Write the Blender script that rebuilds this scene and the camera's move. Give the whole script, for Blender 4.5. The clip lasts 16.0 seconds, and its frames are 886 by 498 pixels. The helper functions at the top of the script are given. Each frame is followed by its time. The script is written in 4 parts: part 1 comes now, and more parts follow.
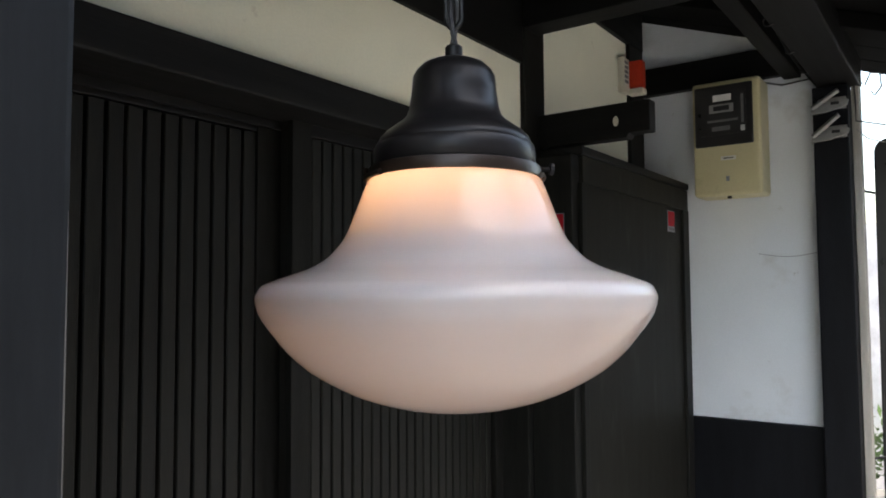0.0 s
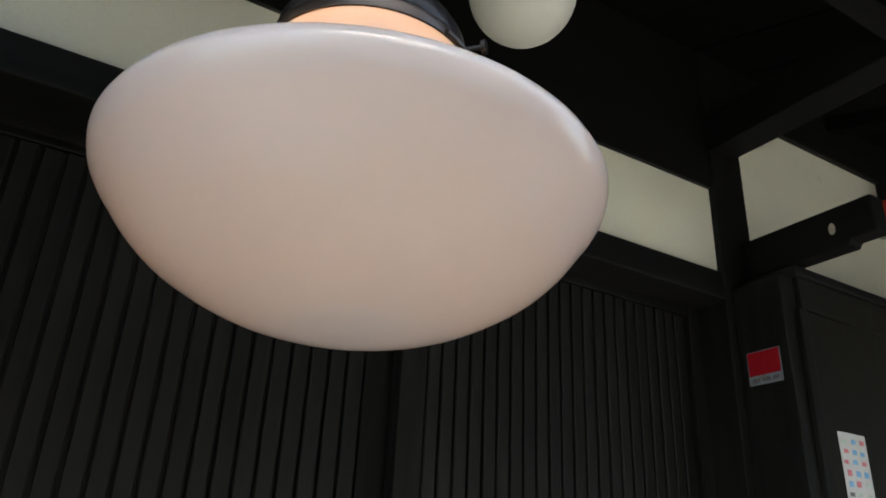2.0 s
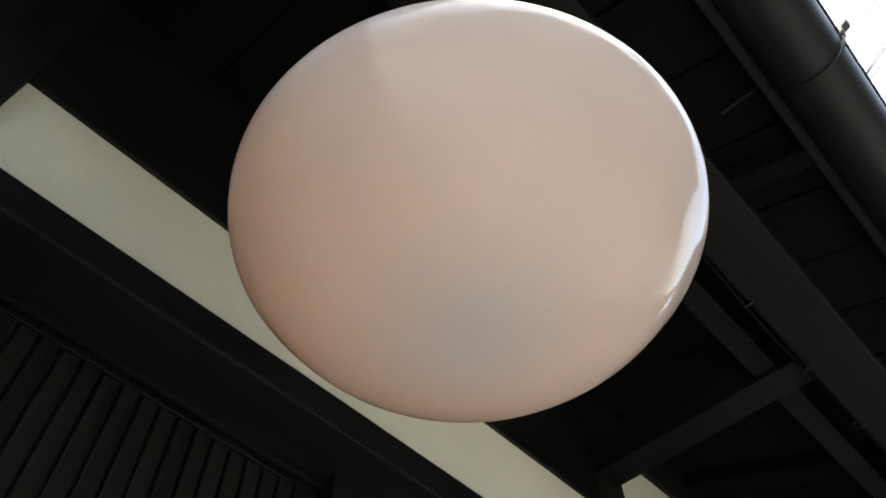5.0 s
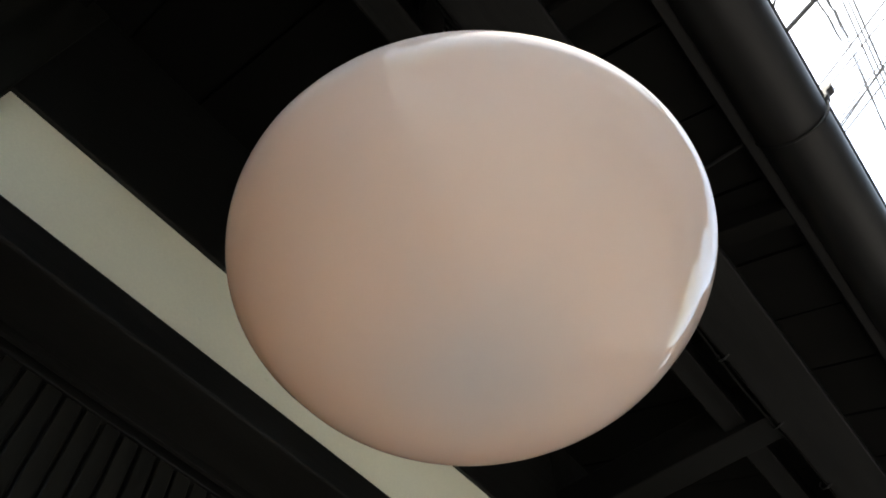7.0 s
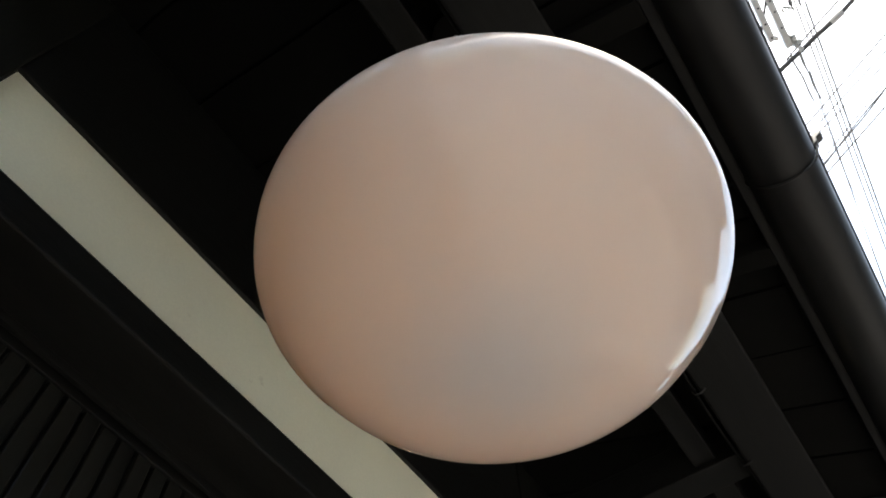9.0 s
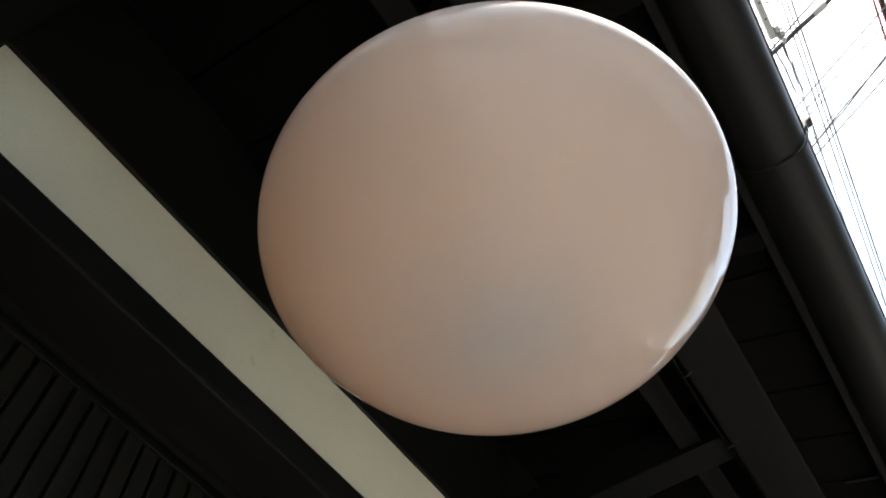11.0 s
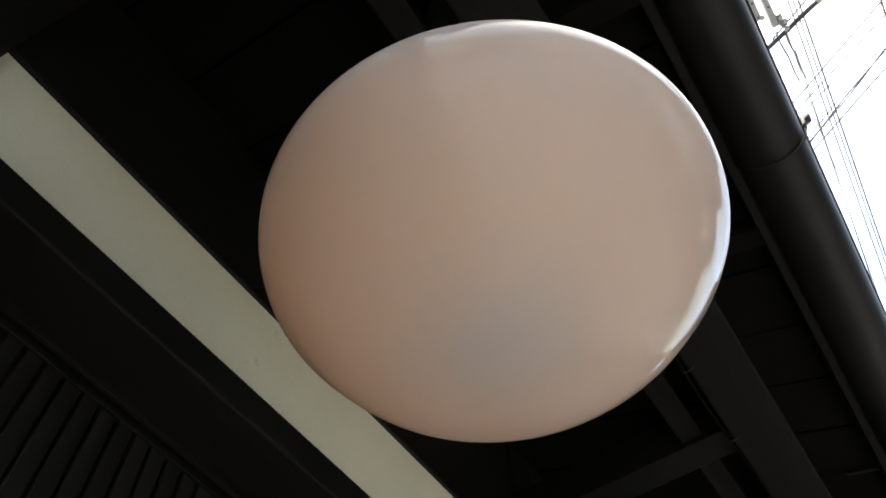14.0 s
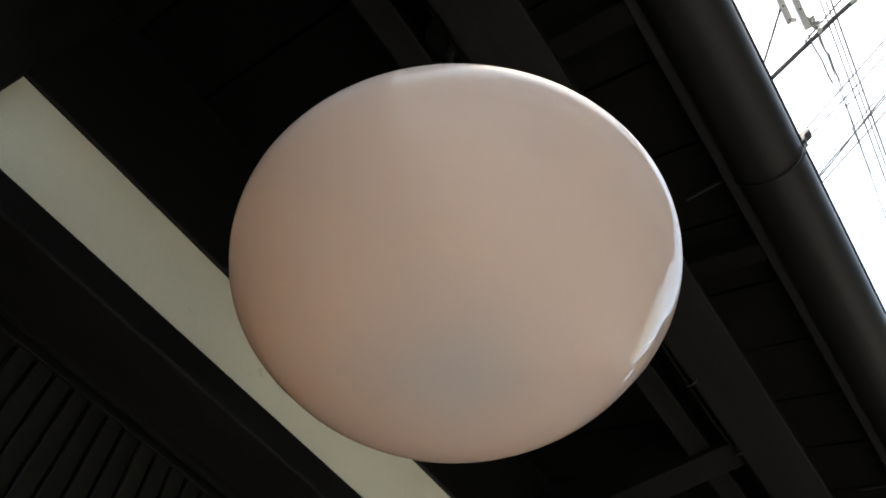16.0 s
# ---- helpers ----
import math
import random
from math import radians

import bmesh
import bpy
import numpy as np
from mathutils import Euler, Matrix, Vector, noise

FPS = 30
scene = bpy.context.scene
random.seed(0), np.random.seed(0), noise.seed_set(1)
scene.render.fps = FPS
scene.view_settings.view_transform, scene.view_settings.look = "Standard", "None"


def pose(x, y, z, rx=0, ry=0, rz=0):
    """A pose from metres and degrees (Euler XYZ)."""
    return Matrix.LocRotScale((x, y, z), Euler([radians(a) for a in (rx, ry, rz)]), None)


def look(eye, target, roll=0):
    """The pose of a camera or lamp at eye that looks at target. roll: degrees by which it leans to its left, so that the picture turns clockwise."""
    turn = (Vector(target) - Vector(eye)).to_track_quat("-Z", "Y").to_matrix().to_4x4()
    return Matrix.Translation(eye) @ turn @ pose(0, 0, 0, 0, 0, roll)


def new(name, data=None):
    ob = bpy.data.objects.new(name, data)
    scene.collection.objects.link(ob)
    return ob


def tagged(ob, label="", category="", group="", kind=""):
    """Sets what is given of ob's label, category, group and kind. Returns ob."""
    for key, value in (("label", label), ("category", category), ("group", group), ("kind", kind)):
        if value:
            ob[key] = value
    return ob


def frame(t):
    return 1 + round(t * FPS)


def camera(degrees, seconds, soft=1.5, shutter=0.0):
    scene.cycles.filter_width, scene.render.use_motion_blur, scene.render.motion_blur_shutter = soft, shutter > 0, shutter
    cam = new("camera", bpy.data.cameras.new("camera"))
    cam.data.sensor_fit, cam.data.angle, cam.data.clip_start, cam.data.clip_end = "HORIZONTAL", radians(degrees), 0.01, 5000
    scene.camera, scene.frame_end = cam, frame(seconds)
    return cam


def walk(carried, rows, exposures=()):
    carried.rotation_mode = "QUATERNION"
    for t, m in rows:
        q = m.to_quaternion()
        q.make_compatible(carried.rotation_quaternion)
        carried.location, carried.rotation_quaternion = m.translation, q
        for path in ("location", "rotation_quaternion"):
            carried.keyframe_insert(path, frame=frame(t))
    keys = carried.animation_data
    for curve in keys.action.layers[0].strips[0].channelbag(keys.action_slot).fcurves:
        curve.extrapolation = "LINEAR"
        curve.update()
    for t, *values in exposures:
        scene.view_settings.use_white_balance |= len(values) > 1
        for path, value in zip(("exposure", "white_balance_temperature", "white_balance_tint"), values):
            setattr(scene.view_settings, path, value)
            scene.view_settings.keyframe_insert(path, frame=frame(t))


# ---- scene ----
cam = camera(61.73, 16.0, soft=1.8)
walk(cam, [
    (0.0, pose(-0.5485, -0.3782, 1.6398, 93.346, 0.319, -54.465)),
    (0.5, pose(-0.5438, -0.3758, 1.6341, 93.548, 0.592, -54.449)),
    (0.8, pose(-0.5212, -0.3704, 1.6190, 93.653, 0.732, -54.498)),
    (1.0, pose(-0.4851, -0.3803, 1.6050, 94.062, 1.157, -53.306)),
    (1.2, pose(-0.4127, -0.3946, 1.5761, 95.087, 1.094, -50.729)),
    (1.5, pose(-0.2745, -0.4234, 1.5365, 97.465, 0.266, -38.976)),
    (2.0, pose(-0.1768, -0.4342, 1.3941, 113.953, -2.678, -31.150)),
    (2.2, pose(-0.1812, -0.4327, 1.2896, 122.174, -2.375, -35.043)),
    (2.5, pose(-0.2067, -0.4098, 1.1854, 130.361, -0.626, -38.903)),
    (2.7, pose(-0.2266, -0.3835, 1.1747, 134.424, -0.553, -41.956)),
    (3.0, pose(-0.2404, -0.3288, 1.1856, 138.646, -1.686, -45.080)),
    (3.5, pose(-0.2469, -0.2884, 1.1836, 141.666, -1.112, -45.817)),
    (4.0, pose(-0.2396, -0.2524, 1.1776, 142.952, -0.170, -44.849)),
    (6.5, pose(-0.2363, -0.1592, 1.1833, 148.222, 1.046, -50.143)),
    (7.0, pose(-0.2470, -0.1647, 1.1882, 148.471, 1.060, -50.734)),
    (7.5, pose(-0.2453, -0.1397, 1.1811, 149.857, 1.338, -52.351)),
    (8.0, pose(-0.2485, -0.1266, 1.1735, 151.329, 0.751, -54.403)),
    (10.5, pose(-0.2701, -0.1141, 1.1628, 149.609, 2.064, -56.352)),
    (11.0, pose(-0.2597, -0.1024, 1.1608, 149.791, 2.070, -56.627)),
    (11.5, pose(-0.2583, -0.1015, 1.1623, 149.939, 2.141, -56.401)),
    (12.0, pose(-0.2683, -0.1125, 1.1608, 149.332, 2.079, -55.994)),
    (12.5, pose(-0.2650, -0.1082, 1.1616, 149.150, 2.019, -56.131)),
    (13.0, pose(-0.2576, -0.0999, 1.1585, 149.503, 2.290, -56.045)),
    (13.5, pose(-0.2671, -0.1087, 1.1589, 149.229, 2.249, -55.950)),
    (14.0, pose(-0.2727, -0.1164, 1.1608, 149.073, 2.111, -55.978)),
    (14.5, pose(-0.2611, -0.1078, 1.1599, 150.073, 2.134, -56.438)),
    (15.0, pose(-0.2716, -0.1080, 1.1606, 150.800, 2.062, -56.853)),
    (15.5, pose(-0.2949, -0.1239, 1.1646, 150.708, 1.031, -58.755)),
    (16.0, pose(-0.2666, -0.1777, 1.1509, 149.237, -0.161, -54.858)),
], exposures=[(0.0, 2.49, 6500, 10), (1.0, 2.49, 6500, 10), (1.5, 2.44, 6500, 9), (2.2, 2.49, 6550, 5), (3.5, 2.72, 6550, 5), (4.2, 2.72, 6550, 5), (6.3, 2.46, 6750, 6), (8.2, 2.44, 6750, 6), (10.3, 2.27, 6800, 6), (16.0, 2.24, 6800, 6)])

# ---- world and sun ----
world = bpy.data.worlds.new("sky")
scene.world = world
world.use_nodes = True
nt = world.node_tree
sky = nt.nodes.new("ShaderNodeTexSky")
sky.sky_type = "NISHITA"
sky.sun_disc = False
sky.sun_elevation = radians(75)
sky.sun_rotation = radians(205)
sky.air_density = 1.6
sky.dust_density = 5.0
sky.ozone_density = 1.0
nt.links.new(sky.outputs[0], nt.nodes["Background"].inputs[0])
nt.nodes["Background"].inputs[1].default_value = 0.15

sun_data = bpy.data.lights.new("sun", "SUN")
sun_data.energy = 1.1
sun_data.angle = radians(10)
sun_data.color = (1.0, 0.96, 0.9)
sun = new("sun", sun_data)
sun.matrix_world = look((-1.09, -2.345, 9.66), (0, 0, 0))

H = 1.65          # height of the lamp shade's rim above the ground


# ---- materials ----
def mat(name, colour, rough=0.6, metal=0.0, var=0.25, scale=8.0, stretch=(1, 1, 1), bump=0.15, fine=90.0,
        colour2=None, spec=0.5, coat=0.0, per_piece=0.0):
    """Principled material with colour variation at two scales, and fine relief."""
    m = bpy.data.materials.new(name)
    m.use_nodes = True
    t = m.node_tree
    p = t.nodes["Principled BSDF"]
    co = t.nodes.new("ShaderNodeTexCoord")
    mp = t.nodes.new("ShaderNodeMapping")
    mp.inputs["Scale"].default_value = stretch
    t.links.new(co.outputs["Object"], mp.inputs[0])
    n1 = t.nodes.new("ShaderNodeTexNoise")
    n1.inputs["Scale"].default_value = scale
    n1.inputs["Detail"].default_value = 6
    n2 = t.nodes.new("ShaderNodeTexNoise")
    n2.inputs["Scale"].default_value = fine
    n2.inputs["Detail"].default_value = 4
    for n in (n1, n2):
        t.links.new(mp.outputs[0], n.inputs[0])
    add = t.nodes.new("ShaderNodeMath")
    add.operation = "MULTIPLY_ADD"
    t.links.new(n2.outputs[0], add.inputs[0])
    add.inputs[1].default_value = 0.45
    t.links.new(n1.outputs[0], add.inputs[2])
    ramp = t.nodes.new("ShaderNodeValToRGB")
    c2 = colour2 or tuple(c * (1 - var) for c in colour)
    c1 = tuple(min(1, c * (1 + var * 0.5)) for c in colour)
    ramp.color_ramp.elements[0].position, ramp.color_ramp.elements[1].position = 0.5, 0.95
    ramp.color_ramp.elements[0].color = (*c2, 1)
    ramp.color_ramp.elements[1].color = (*c1, 1)
    t.links.new(add.outputs[0], ramp.inputs[0])
    out = ramp.outputs[0]
    if per_piece:
        info = t.nodes.new("ShaderNodeObjectInfo")
        mr = t.nodes.new("ShaderNodeMapRange")
        mr.inputs[3].default_value, mr.inputs[4].default_value = 1 - per_piece, 1 + per_piece
        t.links.new(info.outputs["Random"], mr.inputs[0])
        mx = t.nodes.new("ShaderNodeVectorMath")
        mx.operation = "SCALE"
        t.links.new(out, mx.inputs[0])
        t.links.new(mr.outputs[0], mx.inputs["Scale"])
        out = mx.outputs[0]
    t.links.new(out, p.inputs["Base Color"])
    rr = t.nodes.new("ShaderNodeMapRange")
    rr.inputs[3].default_value, rr.inputs[4].default_value = max(0.03, rough - 0.1), min(1, rough + 0.12)
    t.links.new(n1.outputs[0], rr.inputs[0])
    t.links.new(rr.outputs[0], p.inputs["Roughness"])
    p.inputs["Metallic"].default_value = metal
    p.inputs["Specular IOR Level"].default_value = spec
    p.inputs["Coat Weight"].default_value = coat
    if bump:
        b = t.nodes.new("ShaderNodeBump")
        b.inputs["Strength"].default_value = bump
        b.inputs["Distance"].default_value = 0.002
        t.links.new(add.outputs[0], b.inputs["Height"])
        t.links.new(b.outputs[0], p.inputs["Normal"])
    return m


M_wood_v = mat("dark_wood_upright", (0.0112, 0.0112, 0.0094), 0.55, var=0.45, scale=5, stretch=(9, 9, 0.8), bump=0.3, fine=40, spec=0.14)
M_slat = mat("dark_slat_wood", (0.0112, 0.0114, 0.0088), 0.52, var=0.4, scale=5, stretch=(9, 9, 0.8), bump=0.3, fine=40, spec=0.23, per_piece=0.18)
M_wood_x = mat("dark_wood_long", (0.0075, 0.0076, 0.0068), 0.5, var=0.45, scale=5, stretch=(0.8, 9, 9), bump=0.3, fine=40, spec=0.24)
M_beam = mat("dark_eaves_timber", (0.0066, 0.0066, 0.0063), 0.55, var=0.45, scale=5, stretch=(0.8, 9, 9), bump=0.3, fine=40, spec=0.1)
M_wood_y = mat("dark_wood_cross", (0.006, 0.006, 0.0055), 0.55, var=0.45, scale=5, stretch=(9, 0.8, 9), bump=0.3, fine=40, spec=0.14)
M_cab = mat("weathered_dark_board", (0.0138, 0.0134, 0.0106), 0.5, var=0.4, scale=3, stretch=(6, 6, 0.7), bump=0.25, fine=30, colour2=(0.0105, 0.0102, 0.008), spec=0.1)
M_blackpaint = mat("blue_black_painted_board", (0.0056, 0.0062, 0.0078), 0.5, var=0.4, scale=4, stretch=(7, 7, 0.8), bump=0.25, fine=40, spec=0.12)
M_roofboard = mat("dark_soffit_board", (0.004, 0.004, 0.0036), 0.8, var=0.4, scale=4, stretch=(6, 0.8, 6), bump=0.3, fine=40, spec=0.08)
M_postpaint = mat("slate_painted_post", (0.0102, 0.0114, 0.0130), 0.5, var=0.3, scale=4, stretch=(5, 5, 0.8), bump=0.2, fine=60, spec=0.12)
M_plaster = mat("cream_plaster", (0.79, 0.78, 0.615), 0.85, var=0.09, scale=3, bump=0.2, fine=220, spec=0.2)
M_plaster_w = mat("white_plaster", (0.64, 0.675, 0.69), 0.8, var=0.1, scale=2.5, bump=0.2, fine=220, spec=0.25)
M_iron = mat("dark_bronze_metal", (0.013, 0.0122, 0.0125), 0.33, spec=0.22, metal=0.15, var=0.4, scale=30, bump=0.05, fine=200, colour2=(0.014, 0.012, 0.012))
M_gallery = mat("brown_bronze_ring", (0.028, 0.017, 0.011), 0.32, metal=0.4, var=0.4, scale=40, bump=0.05, fine=200)
M_chain = mat("worn_chain_metal", (0.025, 0.024, 0.023), 0.4, metal=0.7, var=0.3, scale=60, bump=0.05)
M_meter = mat("beige_meter_plastic", (0.5, 0.46, 0.27), 0.45, var=0.08, scale=6, bump=0.03, fine=150)
M_blackpl = mat("black_plastic", (0.012, 0.012, 0.012), 0.3, var=0.2, scale=20, bump=0.02)
M_meterface = mat("dim_meter_face", (0.014, 0.014, 0.013), 0.4, var=0.3, scale=25, bump=0.05)
M_label = mat("white_label_paper", (0.58, 0.58, 0.55), 0.6, var=0.06, scale=40, bump=0.02)
M_greybar = mat("grey_print", (0.12, 0.12, 0.12), 0.6, var=0.2, scale=60, bump=0)
M_red = mat("red_sticker_print", (0.32, 0.006, 0.014), 0.6, spec=0.2, var=0.12, scale=40, bump=0.03)
M_redbox = mat("orange_red_plastic", (0.42, 0.03, 0.008), 0.4, var=0.1, scale=20, bump=0.02)
M_greyprint = mat("grey_sticker_print", (0.2, 0.22, 0.24), 0.5, var=0.3, scale=120, bump=0)
M_pink = mat("pink_print", (0.65, 0.2, 0.22), 0.6, var=0.2, scale=80, bump=0)
M_blue = mat("blue_print", (0.2, 0.45, 0.7), 0.6, var=0.2, scale=80, bump=0)
M_green = mat("pale_green_print", (0.5, 0.6, 0.5), 0.6, var=0.2, scale=80, bump=0)
M_white_box = mat("offwhite_plastic", (0.52, 0.5, 0.4), 0.45, var=0.06, scale=20, bump=0.02)
M_gutter = mat("dark_brown_gutter", (0.0095, 0.0094, 0.0096), 0.46, spec=0.2, var=0.25, scale=7, stretch=(1, 6, 6), bump=0.05)
M_galv = mat("dull_galvanised_steel", (0.26, 0.26, 0.25), 0.45, metal=0.6, var=0.2, scale=40, bump=0.05)
M_clip = mat("dull_grey_clip", (0.014, 0.014, 0.014), 0.6, metal=0.0, var=0.3, scale=60, bump=0)
M_pale = mat("pale_weathered_wood", (0.3, 0.285, 0.25), 0.7, var=0.25, scale=6, stretch=(9, 9, 0.8), bump=0.2)
M_ground = mat("grey_street_paving", (0.25, 0.245, 0.235), 0.85, var=0.3, scale=1.5, bump=0.3, fine=120)
M_house = mat("brown_render", (0.29, 0.26, 0.22), 0.85, var=0.12, scale=1.0, bump=0.15)
M_sheet = mat("pale_weathered_sheet_metal", (0.80, 0.81, 0.82), 0.5, var=0.3, scale=2.5, bump=0.1)
M_tile = mat("grey_roof_tile", (0.09, 0.09, 0.095), 0.5, var=0.3, scale=4, bump=0.2)
M_windowpane = mat("dark_window_glass", (0.03, 0.034, 0.04), 0.12, var=0.15, scale=3, bump=0.0)
M_cable = mat("black_cable", (0.03, 0.03, 0.032), 0.5, var=0.2, scale=30, bump=0.0)
M_feeder = mat("dark_grey_insulated_feeder", (0.06, 0.06, 0.064), 0.6, var=0.2, scale=20, bump=0.0)
M_wire = mat("grey_weathered_wire", (0.2, 0.2, 0.205), 0.6, var=0.15, scale=30, bump=0.0)
M_redcable = mat("dull_red_cable", (0.3, 0.05, 0.05), 0.5, bump=0)
M_sleeve = mat("grey_cable_sleeve", (0.42, 0.42, 0.42), 0.5, var=0.1, scale=30, bump=0.0)
M_pole = mat("grey_concrete_pole", (0.38, 0.38, 0.37), 0.8, var=0.15, scale=5, bump=0.1)
M_leaf = mat("hedge_leaf", (0.12, 0.19, 0.07), 0.6, var=0.5, scale=10, bump=0.0)

M_worn = mat("worn_grey_paint_edge", (0.065, 0.063, 0.057), 0.7, var=0.3, scale=60, bump=0)


def stains(m, colour, scale, lo, hi, stretch=(1, 1, 1), most=0.5):
    """Sparse uneven stains or scuffs over a material's colour."""
    t = m.node_tree
    p = t.nodes["Principled BSDF"]
    old = p.inputs["Base Color"].links[0].from_socket
    co = t.nodes.new("ShaderNodeTexCoord")
    mp = t.nodes.new("ShaderNodeMapping")
    mp.inputs["Scale"].default_value = stretch
    mp.inputs["Location"].default_value = (3.7, 1.9, 5.3)
    t.links.new(co.outputs["Object"], mp.inputs[0])
    n = t.nodes.new("ShaderNodeTexNoise")
    n.inputs["Scale"].default_value = scale
    n.inputs["Detail"].default_value = 7
    n.inputs["Roughness"].default_value = 0.62
    t.links.new(mp.outputs[0], n.inputs[0])
    mr = t.nodes.new("ShaderNodeMapRange")
    mr.inputs[1].default_value, mr.inputs[2].default_value = lo, hi
    mr.inputs[3].default_value, mr.inputs[4].default_value = 0.0, most
    t.links.new(n.outputs[0], mr.inputs[0])
    mx = t.nodes.new("ShaderNodeMixRGB")
    t.links.new(mr.outputs[0], mx.inputs[0])
    t.links.new(old, mx.inputs[1])
    mx.inputs[2].default_value = (*colour, 1)
    t.links.new(mx.outputs[0], p.inputs["Base Color"])


stains(M_plaster, (0.30, 0.26, 0.16), 13, 0.66, 0.76, most=0.55)
stains(M_plaster_w, (0.40, 0.39, 0.35), 5, 0.60, 0.78, most=0.6)
stains(M_plaster_w, (0.2, 0.17, 0.13), 16, 0.68, 0.76, most=0.6)
stains(M_cab, (0.045, 0.045, 0.042), 7, 0.58, 0.75, stretch=(2.5, 2.5, 0.6), most=0.6)
stains(M_slat, (0.03, 0.03, 0.027), 9, 0.60, 0.78, stretch=(2.5, 2.5, 0.5), most=0.5)
stains(M_postpaint, (0.035, 0.036, 0.036), 8, 0.60, 0.78, stretch=(2, 2, 0.5), most=0.4)
stains(M_meter, (0.28, 0.24, 0.14), 9, 0.60, 0.75, most=0.5)


def milk_glass():
    """White cased glass: matt white body that lets lamp light through, under a clear glossy skin."""
    m = bpy.data.materials.new("milk_glass")
    m.use_nodes = True
    t = m.node_tree
    t.nodes.remove(t.nodes["Principled BSDF"])
    co = t.nodes.new("ShaderNodeTexCoord")
    n = t.nodes.new("ShaderNodeTexNoise")
    n.inputs["Scale"].default_value = 9
    n.inputs["Detail"].default_value = 3
    t.links.new(co.outputs["Object"], n.inputs[0])
    ramp = t.nodes.new("ShaderNodeValToRGB")
    ramp.color_ramp.elements[0].color = (0.87, 0.85, 0.82, 1)
    ramp.color_ramp.elements[1].color = (0.93, 0.915, 0.895, 1)
    t.links.new(n.outputs[0], ramp.inputs[0])
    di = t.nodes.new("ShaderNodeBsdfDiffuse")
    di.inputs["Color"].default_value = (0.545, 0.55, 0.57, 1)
    tr = t.nodes.new("ShaderNodeBsdfTranslucent")
    t.links.new(ramp.outputs[0], tr.inputs[0])
    body = t.nodes.new("ShaderNodeMixShader")
    # dust settled inside the bottom passes less lamp light; wide ramp brightens the sides
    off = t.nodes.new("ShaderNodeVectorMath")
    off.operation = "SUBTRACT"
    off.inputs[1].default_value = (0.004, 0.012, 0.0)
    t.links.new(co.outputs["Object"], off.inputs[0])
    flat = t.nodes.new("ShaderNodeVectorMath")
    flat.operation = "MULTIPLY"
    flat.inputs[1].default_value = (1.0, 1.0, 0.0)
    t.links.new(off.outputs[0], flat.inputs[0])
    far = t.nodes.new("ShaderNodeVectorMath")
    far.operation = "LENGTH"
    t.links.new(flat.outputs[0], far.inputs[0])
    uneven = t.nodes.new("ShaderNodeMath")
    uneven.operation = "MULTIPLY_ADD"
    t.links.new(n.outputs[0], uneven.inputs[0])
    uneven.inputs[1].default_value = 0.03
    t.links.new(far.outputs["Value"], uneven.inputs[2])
    dust_side_glow = t.nodes.new("ShaderNodeMapRange")
    dust_side_glow.interpolation_type = "SMOOTHSTEP"
    dust_side_glow.inputs[1].default_value, dust_side_glow.inputs[2].default_value = 0.010, 0.115
    dust_side_glow.inputs[3].default_value, dust_side_glow.inputs[4].default_value = 0.30, 0.52
    t.links.new(uneven.outputs[0], dust_side_glow.inputs[0])
    # translucency raised up the neck to put a stronger lamp glow there
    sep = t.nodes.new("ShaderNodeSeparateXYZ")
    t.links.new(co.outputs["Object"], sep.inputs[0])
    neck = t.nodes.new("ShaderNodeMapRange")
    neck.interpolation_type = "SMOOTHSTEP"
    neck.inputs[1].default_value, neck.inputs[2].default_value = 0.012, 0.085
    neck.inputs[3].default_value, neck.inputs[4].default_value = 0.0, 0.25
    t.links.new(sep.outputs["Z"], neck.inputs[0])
    # adds the neck's extra glow to the bowl's share
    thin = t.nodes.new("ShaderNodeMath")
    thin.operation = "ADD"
    t.links.new(dust_side_glow.outputs[0], thin.inputs[0])
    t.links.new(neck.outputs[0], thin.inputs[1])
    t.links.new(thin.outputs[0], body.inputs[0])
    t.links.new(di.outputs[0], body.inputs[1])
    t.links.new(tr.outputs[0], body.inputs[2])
    # slight waviness of the blown glass
    n3 = t.nodes.new("ShaderNodeTexNoise")
    n3.inputs["Scale"].default_value = 18
    t.links.new(co.outputs["Object"], n3.inputs[0])
    bp = t.nodes.new("ShaderNodeBump")
    bp.inputs["Strength"].default_value = 0.008
    bp.inputs["Distance"].default_value = 0.003
    t.links.new(n3.outputs[0], bp.inputs["Height"])
    gl_ = t.nodes.new("ShaderNodeBsdfGlossy")
    gl_.inputs["Roughness"].default_value = 0.01
    t.links.new(bp.outputs[0], gl_.inputs["Normal"])
    fr = t.nodes.new("ShaderNodeFresnel")
    fr.inputs["IOR"].default_value = 1.4
    skin = t.nodes.new("ShaderNodeMixShader")
    t.links.new(fr.outputs[0], skin.inputs[0])
    t.links.new(body.outputs[0], skin.inputs[1])
    t.links.new(gl_.outputs[0], skin.inputs[2])
    t.links.new(skin.outputs[0], t.nodes["Material Output"].inputs[0])
    return m


M_milk = milk_glass()
M_globe = mat("matt_opal_glass", (0.7, 0.7, 0.6), 0.4, var=0.05, scale=5, bump=0.0)

M_bulb = bpy.data.materials.new("lit_bulb")
M_bulb.use_nodes = True
_p = M_bulb.node_tree.nodes["Principled BSDF"]
_p.inputs["Base Color"].default_value = (0.9, 0.8, 0.6, 1)
_p.inputs["Emission Color"].default_value = (1.0, 0.51, 0.25, 1)
_p.inputs["Emission Strength"].default_value = 4.7


